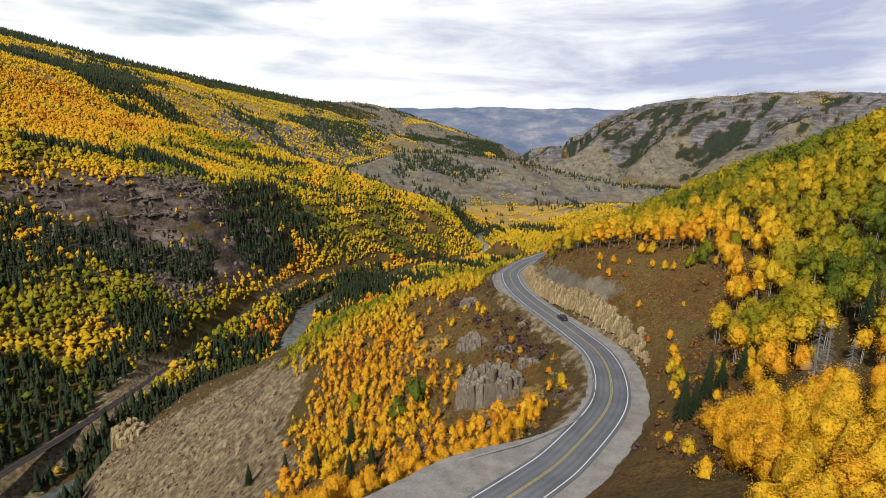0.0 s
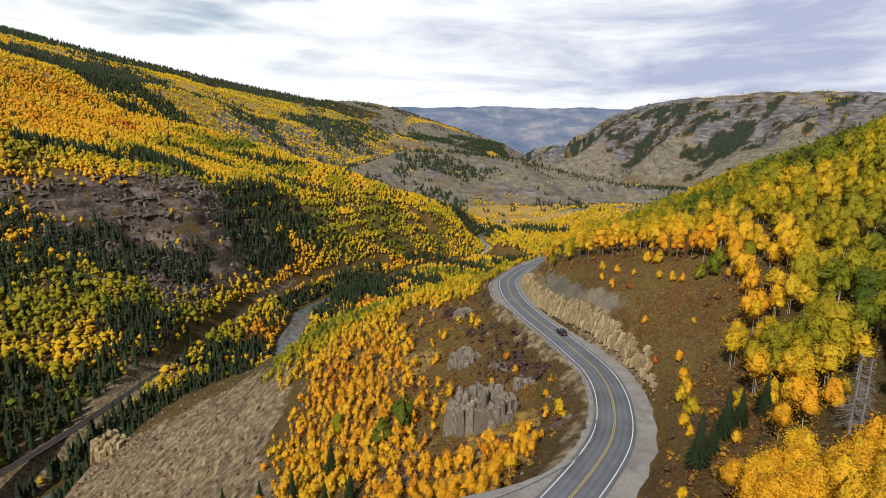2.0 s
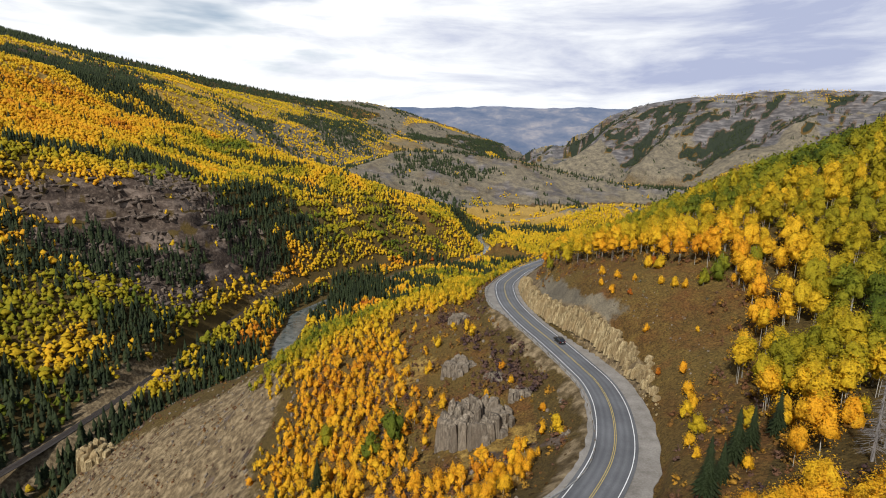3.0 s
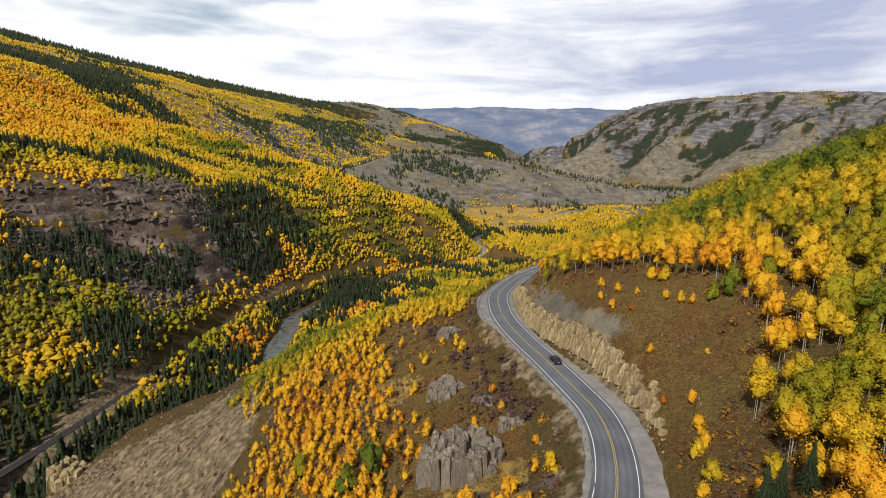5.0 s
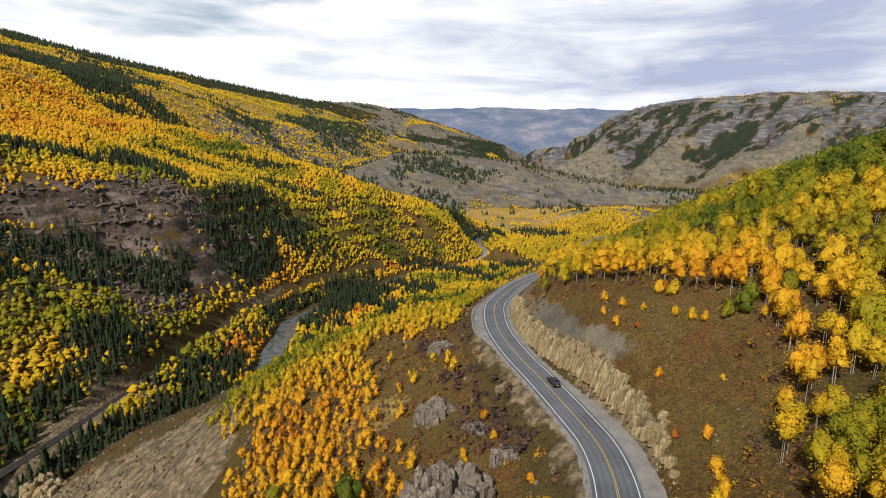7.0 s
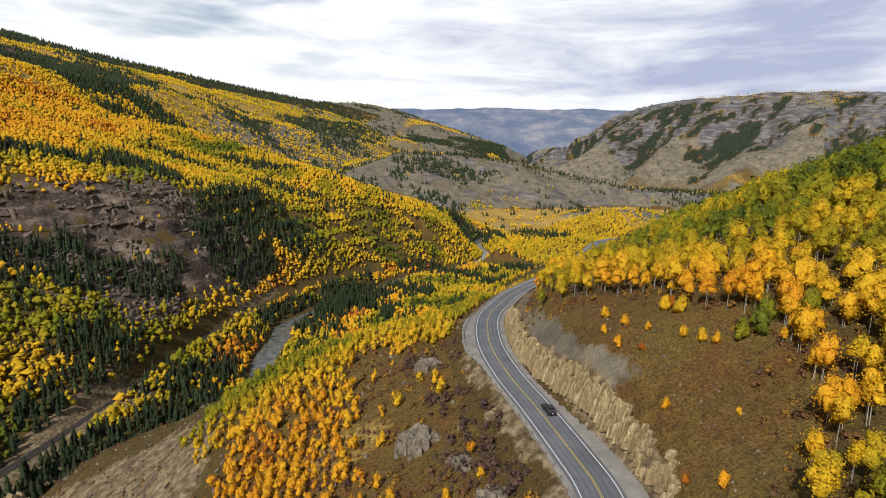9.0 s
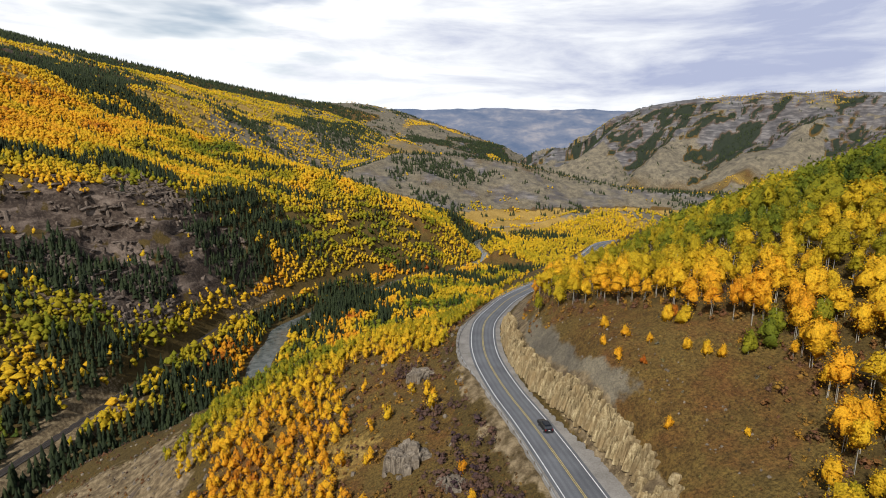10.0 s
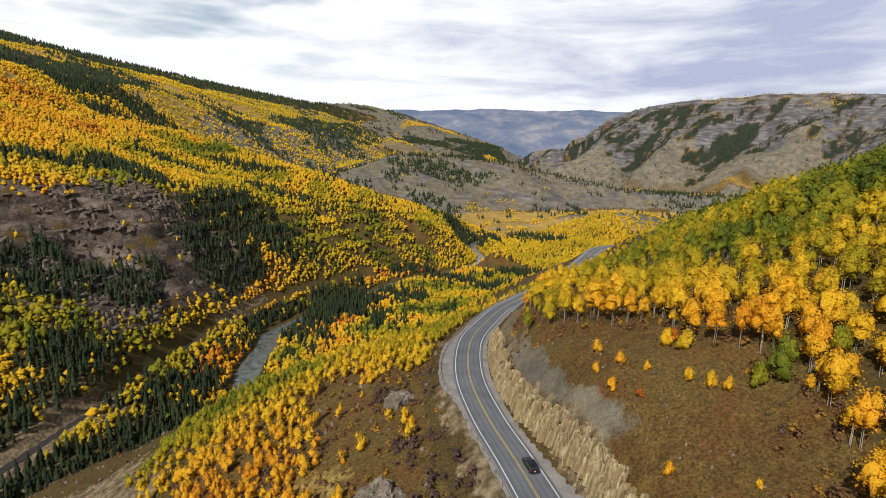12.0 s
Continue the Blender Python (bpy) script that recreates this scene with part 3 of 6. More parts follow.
ground = ground_sheet()
ROAD2 = spline(road_line, 1.4)
shoulder = strip_object("road_shoulder", ROAD2, lambda p, r: -float(road_bench(p.y, np.array(-1.0))) + 0.6 - 0.5 * noise.noise((r * 0.3, 3, 0)), lambda p, r: float(road_bench(p.y, np.array(1.0))) - 0.6 + 0.8 * noise.noise((r * 0.22, 9, 0)) + 0.3 * noise.noise((r * 1.1, 4, 0)), -0.33, GRAVEL,
                        "pale grey gravel shoulder beside the asphalt road", "road shoulder", 0.2)
road = strip_object("road", ROAD2, -4.4, 4.4, -0.1, ASPHALT, "winding two-lane road of worn grey asphalt", "road", 0.1)
for _o, _m, _l in ((-3.7, WHITE_LINE, "white edge line painted on the road"), (3.7, WHITE_LINE, "white edge line painted on the road"),
                   (-0.16, YELLOW_LINE, "yellow centre line painted on the road"), (0.16, YELLOW_LINE, "yellow centre line painted on the road")):
    strip_object("road_line", ROAD2, _o - 0.075, _o + 0.075, 0.0, _m, _l, "road marking", 0.012)
river = strip_object("river", RIVER, lambda p, r: -13 + 4.5 * float(step(620, 740, p.y)), lambda p, r: 13 - 4.5 * float(step(620, 740, p.y)), -0.4, WATER, "shallow grey river in the gorge", "river", 0.3)

# ---- plants ----


def foliage(name, stops, trans=0.36):
    """Leaves whose colour drifts from patch to patch, from tree to tree and from leaf to leaf."""
    m, nt, p = mat(name, 0.75, 0.2)
    co = position(nt)
    at = nt.nodes.new("ShaderNodeAttribute")
    at.attribute_name = "tone"
    g = nt.nodes.new("ShaderNodeNewGeometry")
    leaf = maths(nt, "MULTIPLY", maths(nt, "SUBTRACT", g.outputs["Random Per Island"], 0.5), 0.05)
    tree = maths(nt, "MULTIPLY", maths(nt, "SUBTRACT", noise_tex(nt, co, 0.16, 2), 0.5), 0.16)
    f = maths(nt, "ADD", at.outputs["Fac"], maths(nt, "ADD", leaf, tree))
    c = ramp(nt, f, stops)
    # leaf-scale mottling: the shade in gaps between leaves, multiplied into the colour
    leaf_gaps = maths(nt, "ADD", maths(nt, "MULTIPLY", noise_tex(nt, co, 3.2, 2, 0.7), 0.6), maths(nt, "MULTIPLY", noise_tex(nt, co, 0.8, 3, 0.6), 0.4))
    c = mixc(nt, 0.85, c, ramp(nt, leaf_gaps, [(0.36, (0.56, 0.53, 0.48)), (0.50, (0.98, 0.97, 0.95)), (0.64, (1.22, 1.22, 1.18))]), "MULTIPLY")
    bump(nt, p, leaf_gaps, 0.8, 0.5)
    base(nt, p, c)
    tr = nt.nodes.new("ShaderNodeBsdfTranslucent")
    nt.links.new(c, tr.inputs["Color"])
    mx = nt.nodes.new("ShaderNodeMixShader")
    mx.inputs[0].default_value = trans
    nt.links.new(p.outputs[0], mx.inputs[1])
    nt.links.new(tr.outputs[0], mx.inputs[2])
    nt.links.new(mx.outputs[0], nt.nodes["Material Output"].inputs["Surface"])
    return m


ASPEN = foliage("aspen_leaves", [(0.0, (0.045, 0.080, 0.010)), (0.18, (0.185, 0.205, 0.014)), (0.34, (0.38, 0.30, 0.012)), (0.54, (0.74, 0.465, 0.020)), (0.78, (0.78, 0.365, 0.017)), (1.0, (0.40, 0.09, 0.012))])
FIR = foliage("fir_needles", [(0.0, (0.011, 0.018, 0.007)), (0.5, (0.022, 0.033, 0.010)), (1.0, (0.050, 0.062, 0.020))], trans=0.1)
SHRUB = foliage("shrub_twigs", [(0.0, (0.060, 0.036, 0.038)), (0.3, (0.12, 0.068, 0.046)), (0.55, (0.16, 0.070, 0.026)), (0.8, (0.28, 0.155, 0.024)), (1.0, (0.40, 0.20, 0.02))], trans=0.15)
TUFT = foliage("dry_grass", [(0.0, (0.050, 0.032, 0.014)), (0.3, (0.130, 0.066, 0.020)), (0.6, (0.17, 0.104, 0.026)), (0.85, (0.22, 0.155, 0.034)), (1.0, (0.32, 0.16, 0.03))], trans=0.2)
SAGE = foliage("sage_leaves", [(0.0, (0.060, 0.052, 0.034)), (0.4, (0.105, 0.100, 0.070)), (0.75, (0.150, 0.148, 0.115)), (1.0, (0.20, 0.165, 0.045))], trans=0.15)
BARK = simple("aspen_bark", (0.26, 0.24, 0.19), (0.50, 0.47, 0.40), 1.5, 0.85, bumps=0.2)
DARK_BARK = simple("dark_bark", (0.05, 0.038, 0.03), (0.12, 0.095, 0.075), 1.5, 0.9, bumps=0.3)
GREY_WOOD = simple("dead_wood", (0.13, 0.115, 0.105), (0.27, 0.25, 0.23), 1.2, 0.9, bumps=0.3)


def build_mesh(name, co, faces, material, tone=None, normals=None):
    """A mesh out of arrays: co (n, 3), faces (m, k)."""
    me = bpy.data.meshes.new(name)
    co, faces = np.asarray(co, np.float32), np.asarray(faces, np.int32)
    me.vertices.add(len(co))
    me.vertices.foreach_set("co", co.ravel())
    me.loops.add(faces.size)
    me.loops.foreach_set("vertex_index", faces.ravel())
    me.polygons.add(len(faces))
    k = faces.shape[1]
    me.polygons.foreach_set("loop_start", np.arange(0, faces.size, k))
    me.polygons.foreach_set("loop_total", np.full(len(faces), k))
    me.update(calc_edges=True)
    if tone is not None:
        at = me.attributes.new("tone", "FLOAT", "POINT")
        at.data.foreach_set("value", np.broadcast_to(np.asarray(tone, np.float32), (len(co),)).copy())
    if normals is not None:
        me.polygons.foreach_set("use_smooth", np.ones(len(faces), bool))
        me.normals_split_custom_set_from_vertices(normals)
    me.materials.append(material)
    return me


def tubes(segments, sides=5):
    """Tapered tubes: rows of (start, end, radius, end radius)."""
    co, fs = [], []
    for a, b, ra, rb in segments:
        a, b = np.array(a, float), np.array(b, float)
        w = (b - a) / np.linalg.norm(b - a)
        s = np.cross(w, (0, 1, 0.3) if abs(w[1]) < 0.9 else (1, 0, 0))
        s /= np.linalg.norm(s)
        t = np.cross(w, s)
        n = len(co)
        for c, r in ((a, ra), (b, rb)):
            for k in range(sides):
                q = 2 * math.pi * k / sides
                co.append(c + r * (math.cos(q) * s + math.sin(q) * t))
        fs += [(n + k, n + (k + 1) % sides, n + sides + (k + 1) % sides, n + sides + k) for k in range(sides)]
    return np.array(co), np.array(fs)


def leaf_cards(centres, size, rs, out=None):
    """A small leaf spray, a bent pair of triangles, at each centre; out: the way that each one faces, about."""
    n = len(centres)
    c = rs.normal(size=(n, 3)) * (1.0 if out is None else 0.36)
    if out is not None:
        c = c + out
    c /= np.linalg.norm(c, axis=1)[:, None]
    a = np.cross(c, rs.normal(size=(n, 3)))
    a /= np.linalg.norm(a, axis=1)[:, None]
    b = np.cross(c, a)
    s = size * rs.uniform(0.55, 1.3, (n, 1))
    q = [centres - a * s * 0.5, centres - b * s * 0.42 - c * s * 0.12, centres + a * s * 0.5, centres + b * s * 0.42 - c * s * 0.12]
    co = np.stack(q, 1).reshape(-1, 3)
    k = 4 * np.arange(n)[:, None]
    return co, np.concatenate([k + np.array([0, 1, 2]), k + np.array([0, 2, 3])])


def ball_shape(level):
    """A coarse ball of 8, 20 or 80 faces."""
    bm = bmesh.new()
    if level == 1:
        v = [bm.verts.new(c) for c in ((1, 0, 0), (0, 1, 0), (-1, 0, 0), (0, -1, 0), (0, 0, 1), (0, 0, -1))]
        for k in range(4):
            bm.faces.new((v[k], v[(k + 1) % 4], v[4]))
            bm.faces.new((v[(k + 1) % 4], v[k], v[5]))
    else:
        bmesh.ops.create_icosphere(bm, subdivisions=level - 1, radius=1.0)
    bm.verts.index_update()
    out = np.array([v.co[:] for v in bm.verts]), np.array([[v.index for v in f.verts] for f in bm.faces])
    bm.free()
    return out


OCTA, ICO, ICO2 = ball_shape(1), ball_shape(2), ball_shape(3)


def leaf_sprays(centres, size, rs, out):
    """One small three-cornered leaf spray at each centre, facing about the way `out`."""
    n = len(centres)
    c = out / np.linalg.norm(out, axis=1)[:, None] + rs.normal(size=(n, 3)) * 0.55
    c /= np.linalg.norm(c, axis=1)[:, None]
    a = np.cross(c, rs.normal(size=(n, 3)))
    a /= np.linalg.norm(a, axis=1)[:, None]
    b = np.cross(c, a)
    s = size * rs.uniform(0.6, 1.35, (n, 1))
    co = np.stack([centres + a * s * 0.62, centres - a * s * 0.3 + b * s * 0.5, centres - a * s * 0.3 - b * s * 0.5], 1).reshape(-1, 3)
    return co, np.arange(3 * n).reshape(-1, 3)


def aspen_crown(seed, leaves, size, height=1.0, width=0.4, base_at=0.32, boughs=4, core=2, fill=0.72):
    """Feathery leaf sprays over a few uneven, overlapping leafy boughs, from base_at of the height to the top; the tree is `height` tall."""
    rs = np.random.RandomState(seed)
    tall = 1 - base_at
    ang = np.cumsum(rs.uniform(1.7, 2.7, boughs))
    rise = np.linspace(0.30, 0.74, boughs) + rs.uniform(-0.06, 0.06, boughs) if boughs > 1 else np.array([0.5])
    off = width * rs.uniform(0.14, 0.30, boughs) * (1.15 - rise) * (boughs > 1)
    cen = np.stack([np.cos(ang) * off, np.sin(ang) * off, base_at + tall * rise], -1)
    wide = width * (0.34 - 0.13 * rise) * rs.uniform(0.8, 1.25, boughs) if boughs > 1 else np.array([width * 0.5])
    high_ = tall * np.minimum(rs.uniform(0.30, 0.44, boughs), 1.04 - rise) if boughs > 1 else np.array([tall * 0.5])
    half = np.stack([wide, wide, high_], -1)
    waves = rs.normal(size=(7, 3)) * 3.2
    phase = rs.uniform(0, 6.28, 7)
    mid = np.array([0, 0, base_at + 0.40 * tall])

    def place(k, d, reach):
        """Points of bough k in the directions d: an egg with bulges and hollows, narrower at the top."""
        bulge = 1 + 0.12 * np.sin(d @ waves.T + phase + 1.7 * np.asarray(k)[..., None]).sum(-1)
        p = d * half[k] * (bulge * reach)[:, None]
        p[:, :2] *= (1 - 0.25 * d[:, 2])[:, None]
        return (cen[k] + p) * height

    def facing(p, d, rough):
        """Softened normals: out of the whole crown more than out of its boughs."""
        whole = (p / height - mid) / np.array([width * 0.5, width * 0.5, tall * 0.5])
        v = 0.55 * d + 0.8 * whole + np.array([0, 0, 0.3]) + rs.normal(0, rough, d.shape)
        return v / np.linalg.norm(v, axis=1)[:, None]

    co, fs, nm = np.zeros((0, 3)), np.zeros((0, 3), int), np.zeros((0, 3))
    if leaves:
        area = wide * high_
        k = rs.choice(boughs, leaves, p=area / area.sum())
        d = rs.normal(size=(leaves, 3)) + np.array([0, 0, 0.2])
        d /= np.linalg.norm(d, axis=1)[:, None]
        pts = place(k, d, rs.uniform(0.62, 1.22, leaves))
        nm = facing(pts, d, 0.42)
        co, fs = leaf_sprays(pts, size * height, rs, nm)
        nm = np.repeat(nm, 3, 0)
    if core:
        ball, tri = (OCTA, ICO, ICO2)[core - 1]
        for k in range(boughs):
            q = rs.uniform(0, 6.28)
            d = np.stack([ball[:, 0] * math.cos(q) - ball[:, 1] * math.sin(q), ball[:, 0] * math.sin(q) + ball[:, 1] * math.cos(q), ball[:, 2]], -1)
            p = place(np.full(len(ball), k), d, fill * rs.uniform(0.66, 1.34, len(ball)))
            fs = np.concatenate([fs, tri + len(co)])
            co, nm = np.concatenate([co, p]), np.concatenate([nm, facing(p, d, 0.3)])
    return co, fs, cen * height, nm


def aspen_stem(seed, height, cen, girth=0.013):
    rs = np.random.RandomState(seed + 500)
    seg, p = [], np.array([0, 0, -0.4])
    for k in range(4):
        q = np.array([*rs.normal(0, 0.012 * height, 2), height * (0.23 * (k + 1))])
        seg.append((p, q, girth * height * (1 - 0.2 * k), girth * height * (0.8 - 0.2 * k)))
        p = q
    for c in cen[:6]:
        z = c[2] - 0.10 * height
        seg.append(((0, 0, z), tuple(c), girth * height * 0.38, girth * height * 0.12))
    return tubes(seg, 5)


def fir_shape(seed, tiers, sides, height=1.0, width=0.3):
    """Drooping whorls of boughs with ragged tips."""
    rs = np.random.RandomState(seed)
    co, fs = [], []
    for k in range(tiers):
        z0 = height * (0.08 + 0.86 * k / tiers)
        z1 = height * min(1.0, 0.08 + 0.86 * (k + 1.75) / tiers)
        r = width * 0.5 * height * (1 - k / tiers) ** 0.85 * rs.uniform(0.85, 1.15)
        n = len(co)
        spin = rs.uniform(0, 6.28)
        co.append((0, 0, z1))
        m = sides * 2
        for j in range(m):
            rr = r * (rs.uniform(0.85, 1.15) if j % 2 == 0 else rs.uniform(0.45, 0.65))
            q = spin + 2 * math.pi * j / m
            co.append((rr * math.cos(q), rr * math.sin(q), z0 + (0.25 * r if j % 2 else -0.08 * r)))
        fs += [(n, n + 1 + j, n + 1 + (j + 1) % m) for j in range(m)]
    return np.array(co), np.array(fs)


def scatter(rs, x0, x1, y0, y1, spacing):
    """Jittered grid points."""
    xs, ys = np.arange(x0, x1, spacing), np.arange(y0, y1, spacing)
    X, Y = np.meshgrid(xs, ys)
    X = X + rs.uniform(-0.5, 0.5, X.shape) * spacing
    Y = Y + rs.uniform(-0.5, 0.5, Y.shape) * spacing
    return X.ravel(), Y.ravel()


def forest(name, templates, x, y, h, tones, material, label, category, rs, turn=True):
    """One mesh of many plants: templates of (co, faces) or (co, faces, twigs, normals), set at x, y with heights h."""
    z = ground_height(x, y) - 0.2
    pick = rs.randint(0, len(templates), len(x))
    spin = rs.uniform(0, 6.28, len(x))
    cos, fss, tns, nms, n = [], [], [], [], 0
    for k, shape in enumerate(templates):
        co, fs = shape[:2]
        i = np.nonzero(pick == k)[0]
        if not len(i):
            continue
        c, s = np.cos(spin[i])[:, None], np.sin(spin[i])[:, None]
        hh = h[i][:, None]
        wide = hh * rs.uniform(0.85, 1.2, (len(i), 1))
        X = (co[None, :, 0] * c - co[None, :, 1] * s) * wide + x[i][:, None]
        Y = (co[None, :, 0] * s + co[None, :, 1] * c) * wide + y[i][:, None]
        Z = co[None, :, 2] * hh + z[i][:, None]
        cos.append(np.stack([X, Y, Z], -1).reshape(-1, 3))
        fss.append((fs[None] + (np.arange(len(i)) * len(co))[:, None, None]).reshape(-1, fs.shape[1]) + n)
        tns.append(np.repeat(tones[i], len(co)))
        if len(shape) > 3:
            nm = shape[3]
            nms.append(np.stack([nm[None, :, 0] * c - nm[None, :, 1] * s, nm[None, :, 0] * s + nm[None, :, 1] * c, np.broadcast_to(nm[None, :, 2], (len(i), len(co)))], -1).reshape(-1, 3))
        n += len(i) * len(co)
    if not cos:
        return None
    me = build_mesh(name, np.concatenate(cos), np.concatenate(fss), material, np.concatenate(tns), np.concatenate(nms) if nms else None)
    return tagged(new(name, me), label, category, kind="stuff")


# stands of firs: x, y, half widths, chance
FIR_STANDS = [(-278, 755, 40, 75, 0.95), (-305, 810, 38, 55, 0.8), (-434, 800, 62, 32, 0.8), (-362, 560, 45, 36, 0.85), (-318, 600, 26, 45, 0.7), (-430, 530, 55, 28, 0.8),
              (-150, 772, 30, 72, 0.9), (-208, 480, 14, 60, 0.8), (60, 1290, 85, 85, 0.9), (-380, 1120, 70, 22, 0.7), (-300, 1000, 60, 20, 0.7), (-470, 980, 70, 20, 0.6), (-500, 2150, 175, 120, 0.95), (-640, 1700, 170, 75, 0.75),
              (-510, 2330, 150, 330, 0.9), (-670, 1760, 80, 110, 0.85), (-270, 850, 50, 60, 0.95), (0, 1870, 70, 60, 0.8), (-980, 1270, 270, 110, 0.9), (-790, 1345, 150, 70, 0.8), (-60, 1800, 75, 32, 0.85), (30, 1828, 60, 40, 0.85), (640, 1700, 120, 40, 0.5)]


def fir_stand(x, y):
    wob = fbm(x, y, 45, 3) * 0.45
    out = np.zeros_like(x)
    for cx, cy, rx, ry, p in FIR_STANDS:
        out = np.maximum(out, p * (1 - step(0.75, 1.15, np.hypot((x - cx) / rx, (y - cy) / ry) + wob)))
    return out


def zones(x, y, rs):
    """Chance of an aspen, of a fir, and the aspen's tone (0 green, 0.5 yellow, 1 red) at each place."""
    _, u = home_hill(x, y)
    z = ground_height(x, y)
    d_road, _, side, _ = near_line(x, y, road_line)
    d_river, _, r_side, _ = near_line(x, y, river_line)
    d_rail, _, _, _ = near_line(x, y, rail_line)
    _, _, s_bench, _ = near_line(x, y, BENCH)
    n1, n2, n3 = fbm(x, y, 40, 3), fbm(x + 900, y, 110, 4), fbm(x, y + 700, 18, 2)
    asp, fir, tone = np.zeros_like(x), np.zeros_like(x), np.full_like(x, 0.55)
    # slope above the road
    east = (x > treeline(y) + 4 * n3) & (u > 12) & (y < 640)
    depth = x - treeline(y)
    asp = np.where(east, 0.95 + 0.6 * n3 + 0.25 * n1, asp)
    tone = np.where(east, 0.57 - 0.28 * step(8, 40, depth + 14 * n1) * step(100, 150, y) + 0.24 * n1 - 0.03 * (1 - step(60, 110, y)) - 0.14 * step(84, 92, x) * (1 - step(150, 170, y)) - 0.27 * step(62, 72, x) * step(86, 94, y) * (1 - step(128, 140, y + 0.3 * np.maximum(90 - x, 0))), tone)
    tone = np.where(east & (y < 80), 0.66 + 0.10 * n3, tone)
    fir = np.where(east & (depth > 80), 0.4 * step(125, 165, depth + 10 * n1), fir)
    asp = np.where(east, asp * (1 - 0.6 * step(130, 170, depth + 10 * n1)), asp)
    asp = np.where(east & (x < 78), asp * (1 - 0.88 * step(70, 77, y + 3 * n3) * (1 - step(90, 97, y))), asp)
    # slope below the road
    west = (u < 0) & (z > 60) & (y < 900) & (y > 40)
    v = -u
    band = 1.2 * step(42, 56, v + 8 * n1) * (1 - step(82, 98, v + 8 * n1 - 0.35 * np.maximum(y - 205, 0))) * step(120, 135, y)
    band = np.maximum(band, step(226, 243, y + 9 * n3) * step(9, 14, d_road) * (1 - step(92, 108, v + 6 * n1 - 1.2 * np.maximum(y - 285, 0))))
    low = (1 - step(120, 130, y + 5 * n3)) * step(13, 17, d_road) * (1 - step(75, 95, v))
    asp = np.where(west, np.maximum(band * 0.9, low * 0.8) + 0.045 * (v > 15) * (v < 85), asp)
    asp = np.where(west & (v > 20), asp * (1 + 0.25 * n3), asp)
    tone = np.where(west, 0.64 - 0.10 * step(190, 240, y) + 0.16 * n1 - 0.22 * step(0.05, 0.5, fbm(x, y + 300, 60, 3)) * step(190, 250, y) + 0.13 * low, tone)
    fir = np.where(west & (low > 0.4), 0.10, fir)
    # gorge floor
    floor = (z < 60) & (u < -60) & (y < 1400) & (d_river > 15)
    asp = np.where(floor, (0.92 + 0.4 * n1) * (1 - 0.3 * (y < 450)), asp)
    clumps = fbm(x + 33, y + 80, 60, 3)
    fir = np.where(floor, 0.06 + 0.16 * (y < 620) + 0.52 * (y < 480) + 0.8 * step(0.15, 0.4, clumps + 0.7 * (1 - step(400, 500, y))), fir)
    tone = np.where(floor, 0.50 - 0.06 * (y < 480) + 0.34 * n1 - 0.30 * n2, tone)
    # left side of the gorge
    left = (r_side < 0) & (s_bench > 0) & (z > 16) & (u < -120) & (y < 1300)
    cliff = step(520, 560, y + 20 * n1) * (1 - step(740, 800, y + 25 * n1)) * step(40, 62, z) * (1 - step(165, 190, z + 8 * n1))
    asp = np.where(left, (0.95 + 0.3 * n2) * (1 - cliff * 0.985), asp)
    strips = step(0.22, 0.5, fbm((x + y) * 0.35 + 400, (x - y) * 1.1, 120, 4))
    fir = np.where(left, np.clip(0.8 * step(0.75, 0.95, strips) * (1 - step(830, 900, y)) + 0.012 + 0.8 * (1 - step(490, 560, y)) * step(-0.3, 0.15, fbm(x + 70, y, 70, 3)), 0, 1) * (1 - 0.85 * cliff), fir)
    tone = np.where(left, 0.54 - 0.10 * (1 - step(480, 560, y)) + 0.18 * n2 + 0.14 * n1 - 0.17 * step(0.2, 0.5, fbm(x + 300, y, 90, 3)) + 0.22 * step(205, 250, z), tone)
    tone = np.where(left, tone + 0.3 * (1 - step(0.6, 1.2, np.hypot((x + 390) / 55, (y - 840) / 40))), tone)
    fir = np.where(left & (np.hypot((x + 390) / 55, (y - 840) / 40) < 1), 0, fir)
    # foot of the home hill, up the valley
    foot = (y > 540) & (u > -60) & (z < 140) & (y < 1400) & (d_river > 15)
    asp = np.where(foot, 0.9 + 0.4 * n1, asp)
    fir = np.where(foot, 0.03 + 0.8 * step(0.2, 0.45, n2), fir)
    tone = np.where(foot, 0.5 + 0.2 * n1, tone)
    # beyond
    beyond = (y > 1250) | (s_bench < 0)
    beyond = beyond & ~east & ~left & ~foot
    gold = fbm(x, y, 260, 4)
    asp = np.where(beyond, np.where(s_bench < 0, np.clip(0.92 + 0.7 * fbm(x + 90, y, 170, 4), 0.25, 1), 0.03), asp)
    fir = np.where(beyond, np.where(s_bench < 0, 0.01 + 0.6 * step(0.4, 0.6, fbm(x, y + 90, 200, 4)), 0.012), fir)
    d_a, _, _, _ = near_line(x, y, LEFT_RANGE)
    asp = np.where(beyond & (d_a < 360), 0.03, asp)
    fir = np.where(beyond & (d_a < 360) & (y < 3300), 0.5, fir)
    crag = beyond & (np.hypot((x + 1030) / 200, (y - 1480) / 330) + 0.3 * n2 < 1)
    asp = np.where(crag, 0.04, asp)
    fir = np.where(crag, 0.55, fir)
    tone = np.where(beyond, 0.52 + 0.12 * n2, tone)
    d_mesa, _, s_mesa, _ = near_line(x, y, MESA)
    d_c, _, _, _ = near_line(x, y, RIGHT_RANGE)
    d_b, _, _, _ = near_line(x, y, FAR_RANGE)
